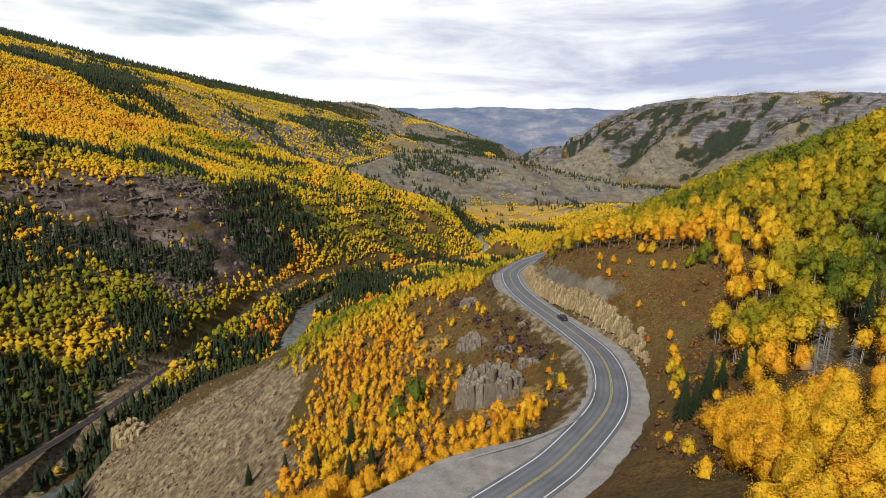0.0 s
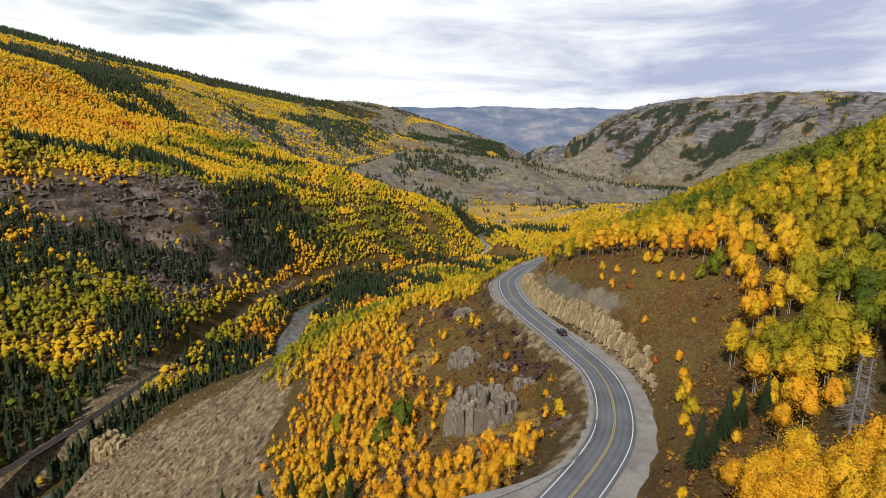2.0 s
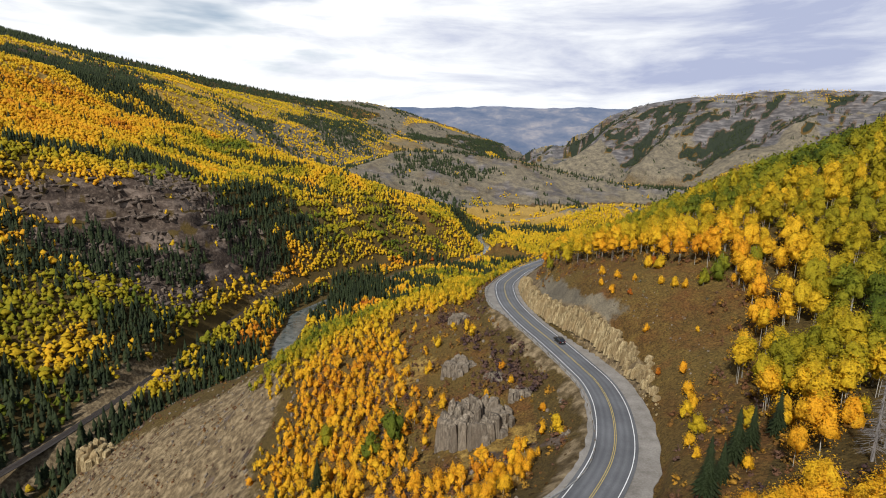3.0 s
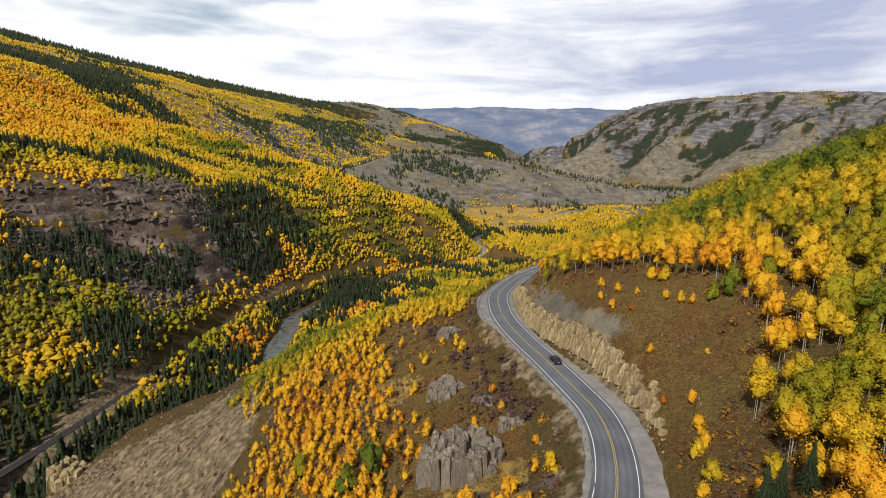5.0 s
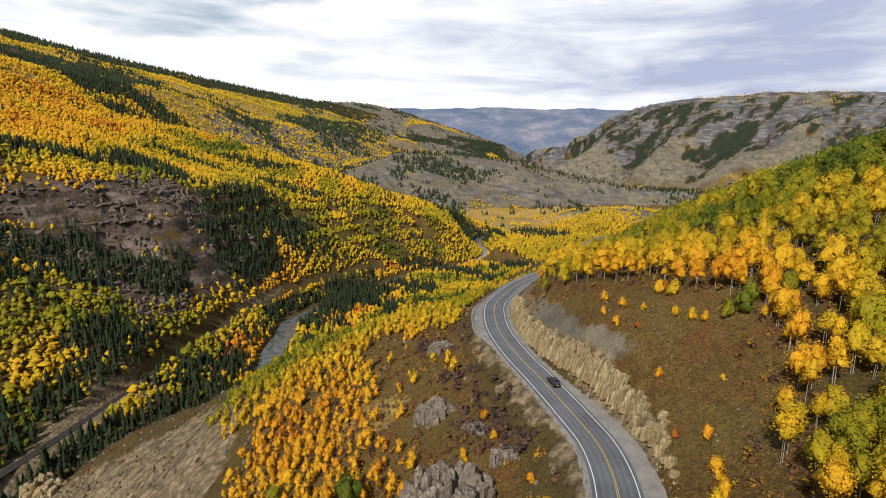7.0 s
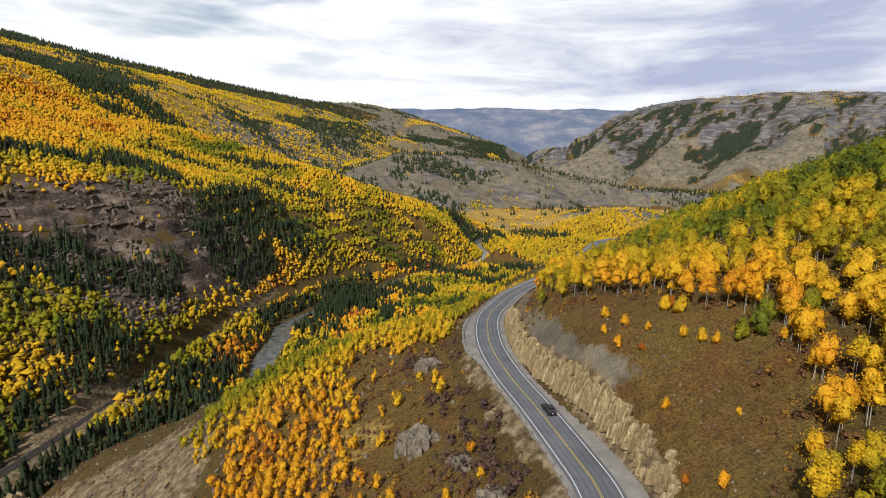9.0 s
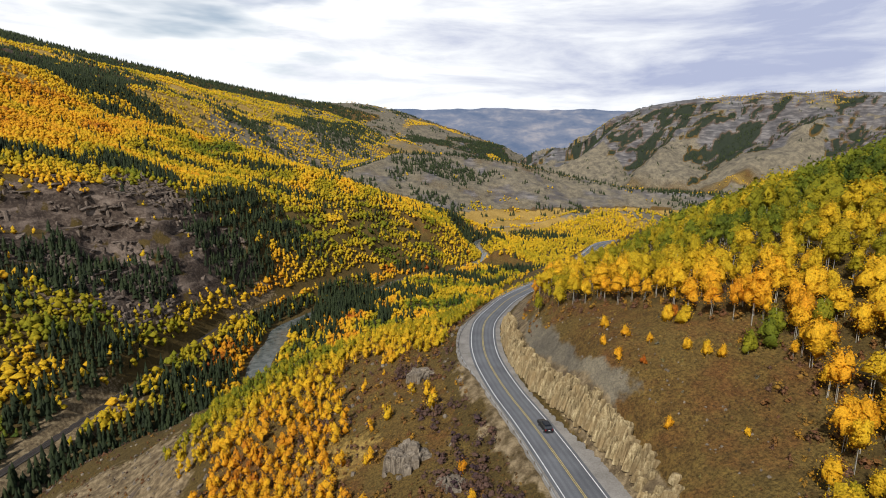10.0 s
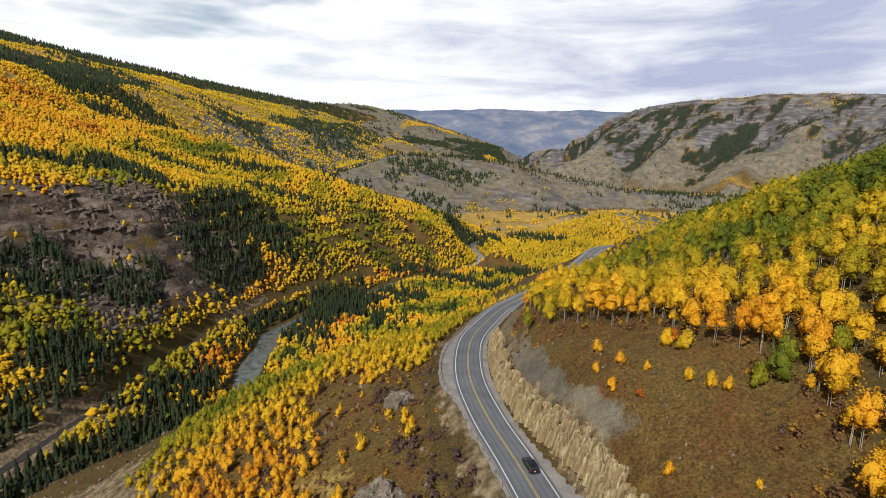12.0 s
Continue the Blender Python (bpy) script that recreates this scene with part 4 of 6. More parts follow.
    asp = np.where(beyond & (d_mesa < 330) & (s_mesa > 0) & (x > -330), 0.02, asp)
    fir = np.where(beyond & (d_mesa < 330) & (s_mesa > 0) & (x > -330), 0.02 + 0.8 * step(0.45, 0.6, fbm(x, y, 90, 3)), fir)
    fir = np.where(beyond & (d_mesa < 22) & (x > -150), 0.85, fir)
    meadow = (y > 1380) & (z < 34) & (d_mesa > 60)
    asp = np.where(meadow, 0.25 * step(0.15, 0.5, n2) + 0.9 * (y < 1420), asp)
    ridge = (y > 1500) & (d_c < 760)
    spur = range_spur(x, y, d_c)
    fir = np.where(ridge, 0.05 + 0.85 * range_wood(x, y, d_c, spur), fir)
    asp = np.where(ridge, 0.95 * (d_c < 95 + 30 * n2) * step(0.0, 0.2, fbm(x, y, 240, 2) + 0.25 * step(1150, 1250, x)), asp)
    fir = np.where(ridge & (asp > 0.3), 0.03, fir)
    terrace = (y > 1900) & (s_mesa < 0) & (x > -330) & (d_c > 560) & (d_a > 300)
    fir = np.where(terrace, 0.5 * step(0.42, 0.55, fbm(x * 0.4, y * 1.4, 160, 3)), fir)
    asp = np.where(terrace, 0.45 * step(0.1, 0.4, n2), asp)
    tail = (x > -260) & (y > 1000) & (y < 1400) & (z > 8) & (x < 40)
    asp = np.where(tail, 0.95, asp)
    fir = np.where(tail, 0.06, fir)
    tone = np.where(tail, 0.48 + 0.2 * n1, tone)
    bad_far = d_b < 700
    fir = np.maximum(fir, fir_stand(x, y) * ~east)
    bad = bad_far | (d_road < 12) | (d_river < 14 - 4 * (y > 640)) | (d_road < 46) & (y > 420) & (y < 545) & (side < 0) | (d_rail < 10)
    return np.where(bad, 0, asp), np.where(bad, 0, fir), tone, z


def clear_of_rocks(x, y):
    """False where outcrops, the car's road cut and single trees stand."""
    out = np.ones(x.shape, bool)
    for cx, cy, r in ((14, 139, 13), (9, 176, 8), (55, 97, 4), (43, 86, 4), (64, 85, 3.5), (66, 80, 3), (61, 103, 4), (88, 103, 8)):
        out &= np.hypot(x - cx, y - cy) > r
    return out


near_trees = []


def woods():
    rs = np.random.RandomState(3)
    mid = [aspen_crown(40 + k, 500, 0.036, 1.0, (0.58, 0.68, 0.50)[k % 3], (0.36, 0.26, 0.44)[k % 3], 5, 2, 0.68) for k in range(9)]
    mid_low = [aspen_crown(50 + k, 190, 0.054, 1.0, (0.64, 0.54)[k % 2], (0.32, 0.22)[k % 2], 4, 1, 0.82) for k in range(8)]
    slim = [aspen_crown(55 + k, 92, 0.070, 1.0, (0.66, 0.82)[k % 2], 0.02, 3, 1, 0.80) for k in range(8)]
    back = [aspen_crown(58 + k, 40, 0.095, 1.0, (0.62, 0.74)[k % 2], 0.10, 3, 1, 0.9) for k in range(8)]
    far = [aspen_crown(60 + k, 4, 0.17, 1.0, (0.88, 1.08)[k % 2], 0.0, 2, 1, 1.1) for k in range(8)]
    tiny = [aspen_crown(70 + k, 0, 0.3, 1.0, 0.80, 0.05, 1, 1, 1.0) for k in range(6)]
    stems = [tubes([((0, 0, -0.05), (0.01, 0.01, 0.45), 0.0075, 0.006), ((0.01, 0.01, 0.45), (-0.01, 0.012, 0.85), 0.006, 0.003), ((0.03, 0.02, -0.05), (0.05, 0.03, 0.7), 0.006, 0.003)], 3)]
    firs = [fir_shape(80 + k, 7, 5, 1.0, 0.32) for k in range(4)]
    firs_far = [fir_shape(90 + k, 3, 4, 1.0, 0.42) for k in range(4)]
    firs_tiny = [fir_shape(96 + k, 1, 3, 1.0, 0.5) for k in range(3)]
    # home hill
    x, y = scatter(rs, -210, 330, 12, 760, 4.9)
    x3, y3 = scatter(rs, 30, 330, 12, 330, 4.1)
    far_off = (x < 30) | (y >= 330)
    x, y = np.r_[x[far_off], x3], np.r_[y[far_off], y3]
    x2, y2 = scatter(rs, -130, 40, 60, 345, 2.75)
    x, y = np.r_[x, x2], np.r_[y, y2]
    fine = np.r_[np.zeros(len(x) - len(x2), bool), np.ones(len(x2), bool)]
    a, f, t, z = zones(x, y, rs)
    _, u = home_hill(x, y)
    below = (u < 0) & (y < 345)
    ok = (u > -230) & (z > 55) & clear_of_rocks(x, y) & (np.abs(np.degrees(np.arctan2(x - 8, y + 5))) < 50) & (below == fine)
    ok &= (y < 330) | (rs.rand(len(x)) < 0.55)
    keep = ok & (rs.rand(len(x)) < a)
    fk = ok & ~keep & ~fine & (rs.rand(len(x)) < f * 0.6)
    r = np.hypot(x - 18, y - 55)
    h = np.where(below, rs.uniform(2.8, 5.8, len(x)), rs.uniform(6.6, 11.5, len(x)))
    h = np.where(~below & (y > 225) & (x < 125), np.minimum(h, rs.uniform(5.0, 8.5, len(x)) + np.clip((x - 85) * 0.07, 0, 2.5)), h)
    h = np.where(~below & (x > 125) & (y > 190) & (y < 380), h + 2.5, h)
    h = np.where(~below & (y >= 380), np.minimum(h, rs.uniform(4.5, 7.5, len(x))), h)
    h = np.where(~below & (y > 300) & (x < treeline(y) + 45), np.minimum(h, rs.uniform(3.5, 5.5, len(x))), h)
    h = np.where((np.hypot(x - 90, y - 139) < 16), h * 1.25, h)
    t = t + rs.uniform(-0.11, 0.11, len(x))
    h = np.where(~below & (y < 80), np.minimum(h, 7.0), h) * np.where(rs.rand(len(x)) < 0.2, 0.65, 1)
    best = np.nonzero(keep)[0]
    best = best[np.argsort(r[best])][:300]
    single = np.zeros(len(x), bool)
    single[best] = True
    near_trees.extend(zip(x[best], y[best], z[best], h[best], t[best]))
    rest = keep & ~single
    for sel, tm in ((rest & ~below & (r < 185), mid), (rest & ~below & (r >= 185) & (r < 270), mid_low), (rest & below, slim), (rest & ~below & (r >= 270), back)):
        forest("aspen_grove", tm, x[sel], y[sel], h[sel], t[sel], ASPEN, "dense aspen grove in yellow and green autumn leaf on the slope", "aspens", rs)
    sel = rest & (r < 270)
    forest("aspen_stems", stems, x[sel], y[sel], h[sel], t[sel], BARK, "pale thin stems of the aspen grove", "aspen stems", rs)
    forest("fir_stand", firs, x[fk], y[fk], rs.uniform(9, 17, fk.sum()), np.full(fk.sum(), 0.4), FIR, "dark green firs along the top of the slope", "firs", rs)
    # gorge and its left side
    x, y = scatter(rs, -1000, 420, 180, 1400, 5.1)
    a, f, t, z = zones(x, y, rs)
    _, u = home_hill(x, y)
    seen = (~((u > -230) & (z > 55)) | (y > 760)) & (np.abs(np.degrees(np.arctan2(x - 10, y - 20))) < 50)
    isfir = seen & (rs.rand(len(x)) < f)
    isasp = seen & ~isfir & (rs.rand(len(x)) < a)
    forest("aspen_grove", far, x[isasp], y[isasp], rs.uniform(4.6, 9.6, isasp.sum()), t[isasp] - 0.03 + rs.uniform(-0.07, 0.07, isasp.sum()), ASPEN, "aspens in yellow, orange and green autumn leaf across the gorge", "aspens", rs)
    forest("fir_stand", firs_far, x[isfir], y[isfir], rs.uniform(8, 17, isfir.sum()), rs.uniform(0.1, 0.7, isfir.sum()), FIR, "dark fir stand on the side of the gorge", "firs", rs)
    # tall firs on the near bank of the river
    q, w = rs.uniform(0, 6.28, 150), np.sqrt(rs.rand(150))
    bx, by = -138 + 26 * w * np.cos(q) + 0.30 * 76 * w * np.sin(q), 772 + 76 * w * np.sin(q)
    forest("fir_stand", firs, bx, by, rs.uniform(13, 23, 150), rs.uniform(0.1, 0.6, 150), FIR, "tall dark firs on the river bank", "firs", rs)
    n_gorge = (isasp.sum(), isfir.sum())
    # far slopes
    x, y = scatter(rs, -2100, 2100, 1150, 4300, 17.0)
    seen = (np.abs(np.degrees(np.arctan2(x - 10, y - 20))) < 47) & ~((x > -1000) & (x < 420) & (y < 1400))
    x, y = x[seen], y[seen]
    a, f, t, z = zones(x, y, rs)
    isfir = rs.rand(len(x)) < f
    isasp = ~isfir & (rs.rand(len(x)) < a)
    ax, ay, at = np.repeat(x[isasp], 4), np.repeat(y[isasp], 4), np.repeat(t[isasp], 4)
    ax, ay = ax + rs.uniform(-10, 10, len(ax)), ay + rs.uniform(-10, 10, len(ay))
    forest("aspen_grove", tiny, ax, ay, rs.uniform(5, 9, len(ax)) * np.where((ay > 1900) & (ax > 300), 0.6, 1), at - 0.06, ASPEN, "far yellow aspens on the mountain slopes", "aspens", rs)
    # firs stand closer together than the far grid
    fx, fy = [np.repeat(v[isfir], 4) + rs.uniform(-10, 10, 4 * isfir.sum()) for v in (x, y)]
    forest("fir_stand", firs_tiny, fx, fy, rs.uniform(9, 15, len(fx)) * np.where((fy > 1900) & (fx > 300), 0.7, 1), rs.uniform(0.2, 0.8, len(fx)), FIR, "far dark firs on the mountain slopes", "firs", rs)
    # close rows of firs along the crests of the mesa and the knoll, and in its gullies
    lines = [(spline(MESA[1:], 6.0), 16), (spline([(300, 1440, 0), (389, 1448, 0), (520, 1470, 0)], 5.0), 10), (spline([(-150, 1905, 0), (-60, 1840, 0), (20, 1790, 0)], 2.2), 30), (spline([(-190, 1830, 0), (-130, 1770, 0)], 3.0), 16), (spline([(240, 1690, 0), (340, 1700, 0), (430, 1720, 0)], 5.0), 12)]
    fx = np.concatenate([[p[0] for p in line] + rs.normal(0, wide, len(line)) for line, wide in lines])
    fy = np.concatenate([[p[1] for p in line] + rs.normal(0, wide, len(line)) - 6 for line, wide in lines])
    forest("fir_stand", firs_far, fx, fy, rs.uniform(9, 17, len(fx)), rs.uniform(0.1, 0.6, len(fx)), FIR, "row of dark firs along the mesa", "firs", rs)
    print("woods", keep.sum(), fk.sum(), n_gorge, isasp.sum(), len(fx))


woods()


def part(name, me, parent, label=""):
    """A mesh as one part under its thing."""
    ob = new(name, me)
    ob.parent = parent
    if label:
        ob["label"] = label
    return ob


def aspens_near():
    """The aspens that stand nearest, each a tree of its own with trunk and crown."""
    rs = np.random.RandomState(11)
    words = ["green", "yellow-green", "golden yellow", "orange-yellow"]
    tones = [0.16, 0.38, 0.60, 0.71]
    made = {}
    for x, y, z, h, t in near_trees:
        k = int(np.argmin(np.abs(np.array(tones) - t)))
        key = (k, rs.randint(0, 5), y < 78)
        m = Matrix.Translation((x, y, z - 0.1)) @ pose(0, 0, 0, rs.uniform(-3, 3), rs.uniform(-3, 3), rs.uniform(0, 360)) @ Matrix.Diagonal((h * rs.uniform(0.9, 1.15), h * rs.uniform(0.9, 1.15), h, 1))
        if key in made:
            tree, unscaled = made[key]
            copy_thing(tree, m @ unscaled)
            continue
        tree = tagged(new("aspen_tree"), "slender white-barked aspen with %s autumn leaves" % words[k], "aspen tree", "aspens beside the road")
        co, fs, cen, nm = aspen_crown(200 + key[1] * 7, 2500 if key[2] else 1500, 0.027 if key[2] else 0.025, 1.0, 0.84 if key[2] else (0.56, 0.64, 0.50, 0.60, 0.62)[key[1]], 0.06 if key[2] else (0.42, 0.34, 0.48, 0.38, 0.28)[key[1]], 8 if key[2] else 6, 2, 0.72 if key[2] else 0.66)
        part("crown", build_mesh("crown", co, fs, ASPEN, tones[k], nm), tree, "%s leaves" % words[k])
        co, fs = aspen_stem(200 + key[1] * 7, 1.0, cen, 0.0075)
        part("trunk", build_mesh("trunk", co, fs, BARK), tree, "pale bark")
        tree.matrix_basis = m
        base_scale = Matrix.Diagonal((*(1 / c for c in tree.scale), 1))
        made[key] = (tree, base_scale)


aspens_near()


def shrubs():
    """Low brown and purple scrub on the banks, tufts on the dry slope."""
    rs = np.random.RandomState(5)

    def bush(seed, n, size):
        r = np.random.RandomState(seed)
        d = r.normal(size=(n, 3))
        d /= np.linalg.norm(d, axis=1)[:, None]
        d[:, 2] = np.abs(d[:, 2]) * 0.8
        return leaf_cards(d * r.uniform(0.35, 0.62, (n, 1)) * np.array([1, 1, 1.2]), size, r, d)

    def thicket(seed, n, size):
        r = np.random.RandomState(seed)
        co, fs, _, nm = aspen_crown(seed, n, size, 1.0, 1.3, -0.2, 3, 1, 0.62)
        return co * np.array([1, 1, 0.9]) + r.normal(0, 0.01, co.shape), fs, None, nm
    big = [thicket(300 + k, 46, 0.14) for k in range(5)]
    small = [bush(320 + k, 7, 0.65) for k in range(5)]
    x, y = scatter(rs, -170, 45, 60, 300, 2.3)
    _, u = home_hill(x, y)
    d_road, _, side, _ = near_line(x, y, road_line)
    n1, n2 = fbm(x, y, 22, 3), fbm(x + 50, y, 9, 2)
    z = ground_height(x, y)
    bank = (u < 0) & (u > -62) & (d_road > 9) & (y > 96)
    nose = (u <= -62) & (z > 40)
    keep = bank & (rs.rand(len(x)) < 0.42 + 0.4 * step(0.0, 0.4, n1)) | nose & (rs.rand(len(x)) < 0.16 + 0.5 * step(0.15, 0.55, n1 + 0.4 * n2))
    keep &= clear_of_rocks(x, y)
    tone = np.where(n1 + 0.5 * n2 > 0.3, 0.24, 0.54) + rs.uniform(-0.2, 0.25, len(x)) + 0.35 * (rs.rand(len(x)) < 0.24)
    verge = (side < 0) & (d_road < 27) & (y > 148) & (y < 226) & (fbm(x, y + 20, 16, 2) > 0.05)
    tone = np.where(verge, rs.uniform(0.0, 0.34, len(x)), tone)
    tone = np.where(nose, rs.uniform(0.15, 0.7, len(x)), tone)
    forest("shrubs", big, x[keep], y[keep], np.where(nose[keep], rs.uniform(0.5, 1.9, keep.sum()), rs.uniform(0.8, 2.7, keep.sum()) * np.where(verge[keep], 1.45, 1)), tone[keep], SHRUB, "low brown and purple autumn shrubs on the bank", "shrubs", rs)
    x, y = scatter(rs, -70, 45, 96, 240, 0.85)
    _, u = home_hill(x, y)
    d_road, _, side, _ = near_line(x, y, road_line)
    keep = (u < -6) & (u > -68) & (d_road > 8) & (rs.rand(len(x)) < 0.45 + 0.5 * fbm(x, y, 14, 3))
    forest("dry_tufts", small, x[keep], y[keep], rs.uniform(0.3, 0.9, keep.sum()), np.clip(0.45 + 0.5 * fbm(x[keep], y[keep], 20, 3) + rs.uniform(-0.3, 0.3, keep.sum()), 0, 1), TUFT, "tufts of dry grass and low scrub on the bank below the road", "dry grass", rs)
    x, y = scatter(rs, 40, 105, 92, 300, 0.8)
    _, u = home_hill(x, y)
    d_road, _, side, _ = near_line(x, y, road_line)
    keep = (u > 14) & (x < treeline(y) + 8) & (rs.rand(len(x)) < 0.5 + 0.4 * fbm(x, y, 14, 3)) & (d_road > 20 - 6 * (y < 140))
    forest("dry_tufts", small, x[keep], y[keep], rs.uniform(0.25, 0.75, keep.sum()), np.clip(0.5 + 0.5 * fbm(x[keep], y[keep], 25, 3) + rs.uniform(-0.3, 0.3, keep.sum()), 0, 1), TUFT, "tufts of dry brown grass and sagebrush on the slope", "dry grass", rs)
    # undergrowth along the edge of the aspens
    x, y = scatter(rs, 36, 120, 96, 300, 2.2)
    _, u = home_hill(x, y)
    d_edge = x - treeline(y) + 5 * fbm(x, y, 14, 3)
    d_road, _, side, _ = near_line(x, y, road_line)
    keep = (u > 10) & (d_edge > -5) & (d_edge < 16) & (d_road > 14) & (rs.rand(len(x)) < 0.55 * (1 - step(6, 16, np.abs(d_edge - 4))) + 0.05)
    forest("undergrowth", big, x[keep], y[keep], rs.uniform(0.7, 2.6, keep.sum()), np.clip(rs.normal(0.62, 0.22, keep.sum()), 0.05, 1), SHRUB, "yellow and brown undergrowth along the edge of the aspens", "shrubs", rs)
    # sagebrush and other low bushes scattered over the dry slope
    x, y = scatter(rs, 44, 100, 96, 240, 3.0)
    _, u = home_hill(x, y)
    d_road, _, side, _ = near_line(x, y, road_line)
    patch = fbm(x + 15, y, 22, 3)
    keep = (u > 14) & (x < treeline(y)) & (d_road > 15) & (rs.rand(len(x)) < 0.10 + 0.7 * step(0.15, 0.5, patch))
    forest("sagebrush", big, x[keep], y[keep], rs.uniform(0.4, 1.3, keep.sum()), rs.uniform(0, 1, keep.sum()), SAGE, "low grey-green sagebrush on the dry slope", "sagebrush", rs)
    x, y = scatter(rs, 34, 62, 58, 124, 2.4)
    d_road, _, side, _ = near_line(x, y, road_line)
    keep = (side > 0) & (d_road > 10.5) & (rs.rand(len(x)) < 0.6)
    forest("undergrowth", big, x[keep], y[keep], rs.uniform(0.6, 2.4, keep.sum()), np.clip(rs.normal(0.55, 0.25, keep.sum()), 0.05, 1), SHRUB, "brown and yellow bushes between the firs beside the road", "shrubs", rs)


shrubs()

# ---- rocks ----


def jointed_rock(name, dark, middle, light, stain):
    """Rock with upright joints, stains and paler fresh faces."""
    m, nt, p = mat(name, 0.92, 0.2)
    co = position(nt)
    long = nt.nodes.new("ShaderNodeVectorMath")
    long.operation = "MULTIPLY"
    long.inputs[1].default_value = (1.0, 1.0, 0.22)
    nt.links.new(co, long.inputs[0])
    joints, patch, fine = noise_tex(nt, long.outputs[0], 1.9, 3, 0.6), noise_tex(nt, co, 0.25, 3), noise_tex(nt, co, 3.0, 3, 0.7)
    info = nt.nodes.new("ShaderNodeObjectInfo")
    f = maths(nt, "ADD", maths(nt, "MULTIPLY", joints, 0.6), maths(nt, "MULTIPLY", fine, 0.4))
    c = ramp(nt, f, [(0.36, dark), (0.48, middle), (0.62, light)])
    c = mixc(nt, ramp(nt, patch, [(0.42, (0, 0, 0)), (0.62, (0.7, 0.7, 0.7))]), c, stain)
    c = mixc(nt, 0.6, c, ramp(nt, info.outputs["Random"], [(0.0, (0.6, 0.58, 0.55)), (1.0, (1.1, 1.08, 1.02))]), "MULTIPLY")
    base(nt, p, c)
    bump(nt, p, f, 0.7, 0.35)
    return m


ROCK_TAN = jointed_rock("tan_rock", (0.075, 0.052, 0.028), (0.25, 0.190, 0.098), (0.46, 0.375, 0.215), (0.25, 0.175, 0.085))
# crag rock darkened, cloud shade over the gorge wall kept in its colour
ROCK_CRAG = simple("crag_rock", (0.034, 0.025, 0.020), (0.20, 0.155, 0.118), 0.22, 0.9, 0.2, bumps=0.6)
ROCK_GREY = jointed_rock("grey_rock", (0.036, 0.028, 0.022), (0.125, 0.102, 0.077), (0.28, 0.238, 0.182), (0.165, 0.135, 0.102))


def block_mesh(name, seed, material, sides=6):
    """A split column of rock, one unit wide and high, with a slanting broken top."""
    rs = np.random.RandomState(seed)
    a = np.sort(np.linspace(0, 2 * math.pi, sides, endpoint=False) + rs.uniform(-0.3, 0.3, sides))
    r = rs.uniform(0.38, 0.58, sides)
    co, fs = [], []
    tilt = rs.uniform(-0.28, 0.28, 2)
    for lev, sc in ((-0.5, 1.05), (0.15, 1.0), (0.42, 0.9), (0.5, 0.62)):
        for k in range(sides):
            x, y = sc * r[k] * math.cos(a[k]), sc * r[k] * math.sin(a[k])
            z = lev + (tilt[0] * x + tilt[1] * y if lev > 0.1 else 0) + rs.uniform(-0.03, 0.03)
            co.append((x + rs.uniform(-0.03, 0.03), y + rs.uniform(-0.03, 0.03), z))
    for q in range(3):
        fs += [(q * sides + k, q * sides + (k + 1) % sides, (q + 1) * sides + (k + 1) % sides, (q + 1) * sides + k) for k in range(sides)]
    fs.append(tuple(3 * sides + k for k in range(sides)))
    me = bpy.data.meshes.new(name)
    me.from_pydata(co, [], fs)
    me.materials.append(material)
    return me


def join_blocks(name, blocks, places, material):
    """Many blocks in one mesh: places of matrices."""
    bm = bmesh.new()
    for k, m in enumerate(places):
        src = blocks[k % len(blocks)]
        vs = [bm.verts.new(m @ v.co) for v in src.vertices]
        for f in src.polygons:
            bm.faces.new([vs[i] for i in f.vertices])
    me = bpy.data.meshes.new(name)
    bm.to_mesh(me)
    bm.free()
    me.materials.append(material)
    return me


def along_road(y, d):
    """The place d metres to the right of the road where it passes y, with its heading."""
    k = min(range(len(ROAD2)), key=lambda i: abs(ROAD2[i].y - y))
    q = (ROAD2[min(k + 1, len(ROAD2) - 1)] - ROAD2[max(k - 1, 0)]).normalized()
    return ROAD2[k] + Vector((q.y, -q.x, 0)).normalized() * d, math.degrees(math.atan2(-q.x, q.y))


def high(x, y):
    return float(ground_height(np.array(float(x)), np.array(float(y))))


def high_many(places):
    xy = np.array([(p[0], p[1]) for p in places], float)
    return ground_height(xy[:, 0], xy[:, 1])


def column_mesh(name, seed, material):
    """A split column of rock lying in the face: one unit wide (y), long (z) and deep (x), with broken ends and flat sides."""
    rs = np.random.RandomState(seed)
    ring = np.array([(-0.5, -0.42), (0.12, -0.5), (0.5, -0.18), (0.42, 0.28), (0.05, 0.5), (-0.5, 0.4)]) + rs.uniform(-0.1, 0.1, (6, 2))
    co, fs = [], []
    levels = (-0.5, -0.1, 0.3, 0.5)
    for k, z in enumerate(levels):
        shift = rs.uniform(-0.06, 0.06, 2)
        for x, y in ring * ((1.0, 1.05, 0.96, 0.72)[k]):
            co.append((x + shift[0], y + shift[1], z + (rs.uniform(-0.08, 0.03) if k == 3 else 0)))
    for q in range(3):
        fs += [(q * 6 + k, q * 6 + (k + 1) % 6, (q + 1) * 6 + (k + 1) % 6, (q + 1) * 6 + k) for k in range(6)]
    fs += [tuple(18 + k for k in range(6)), tuple(5 - k for k in range(6))]
    me = bpy.data.meshes.new(name)
    me.from_pydata(co, [], fs)
    me.materials.append(material)
    return me


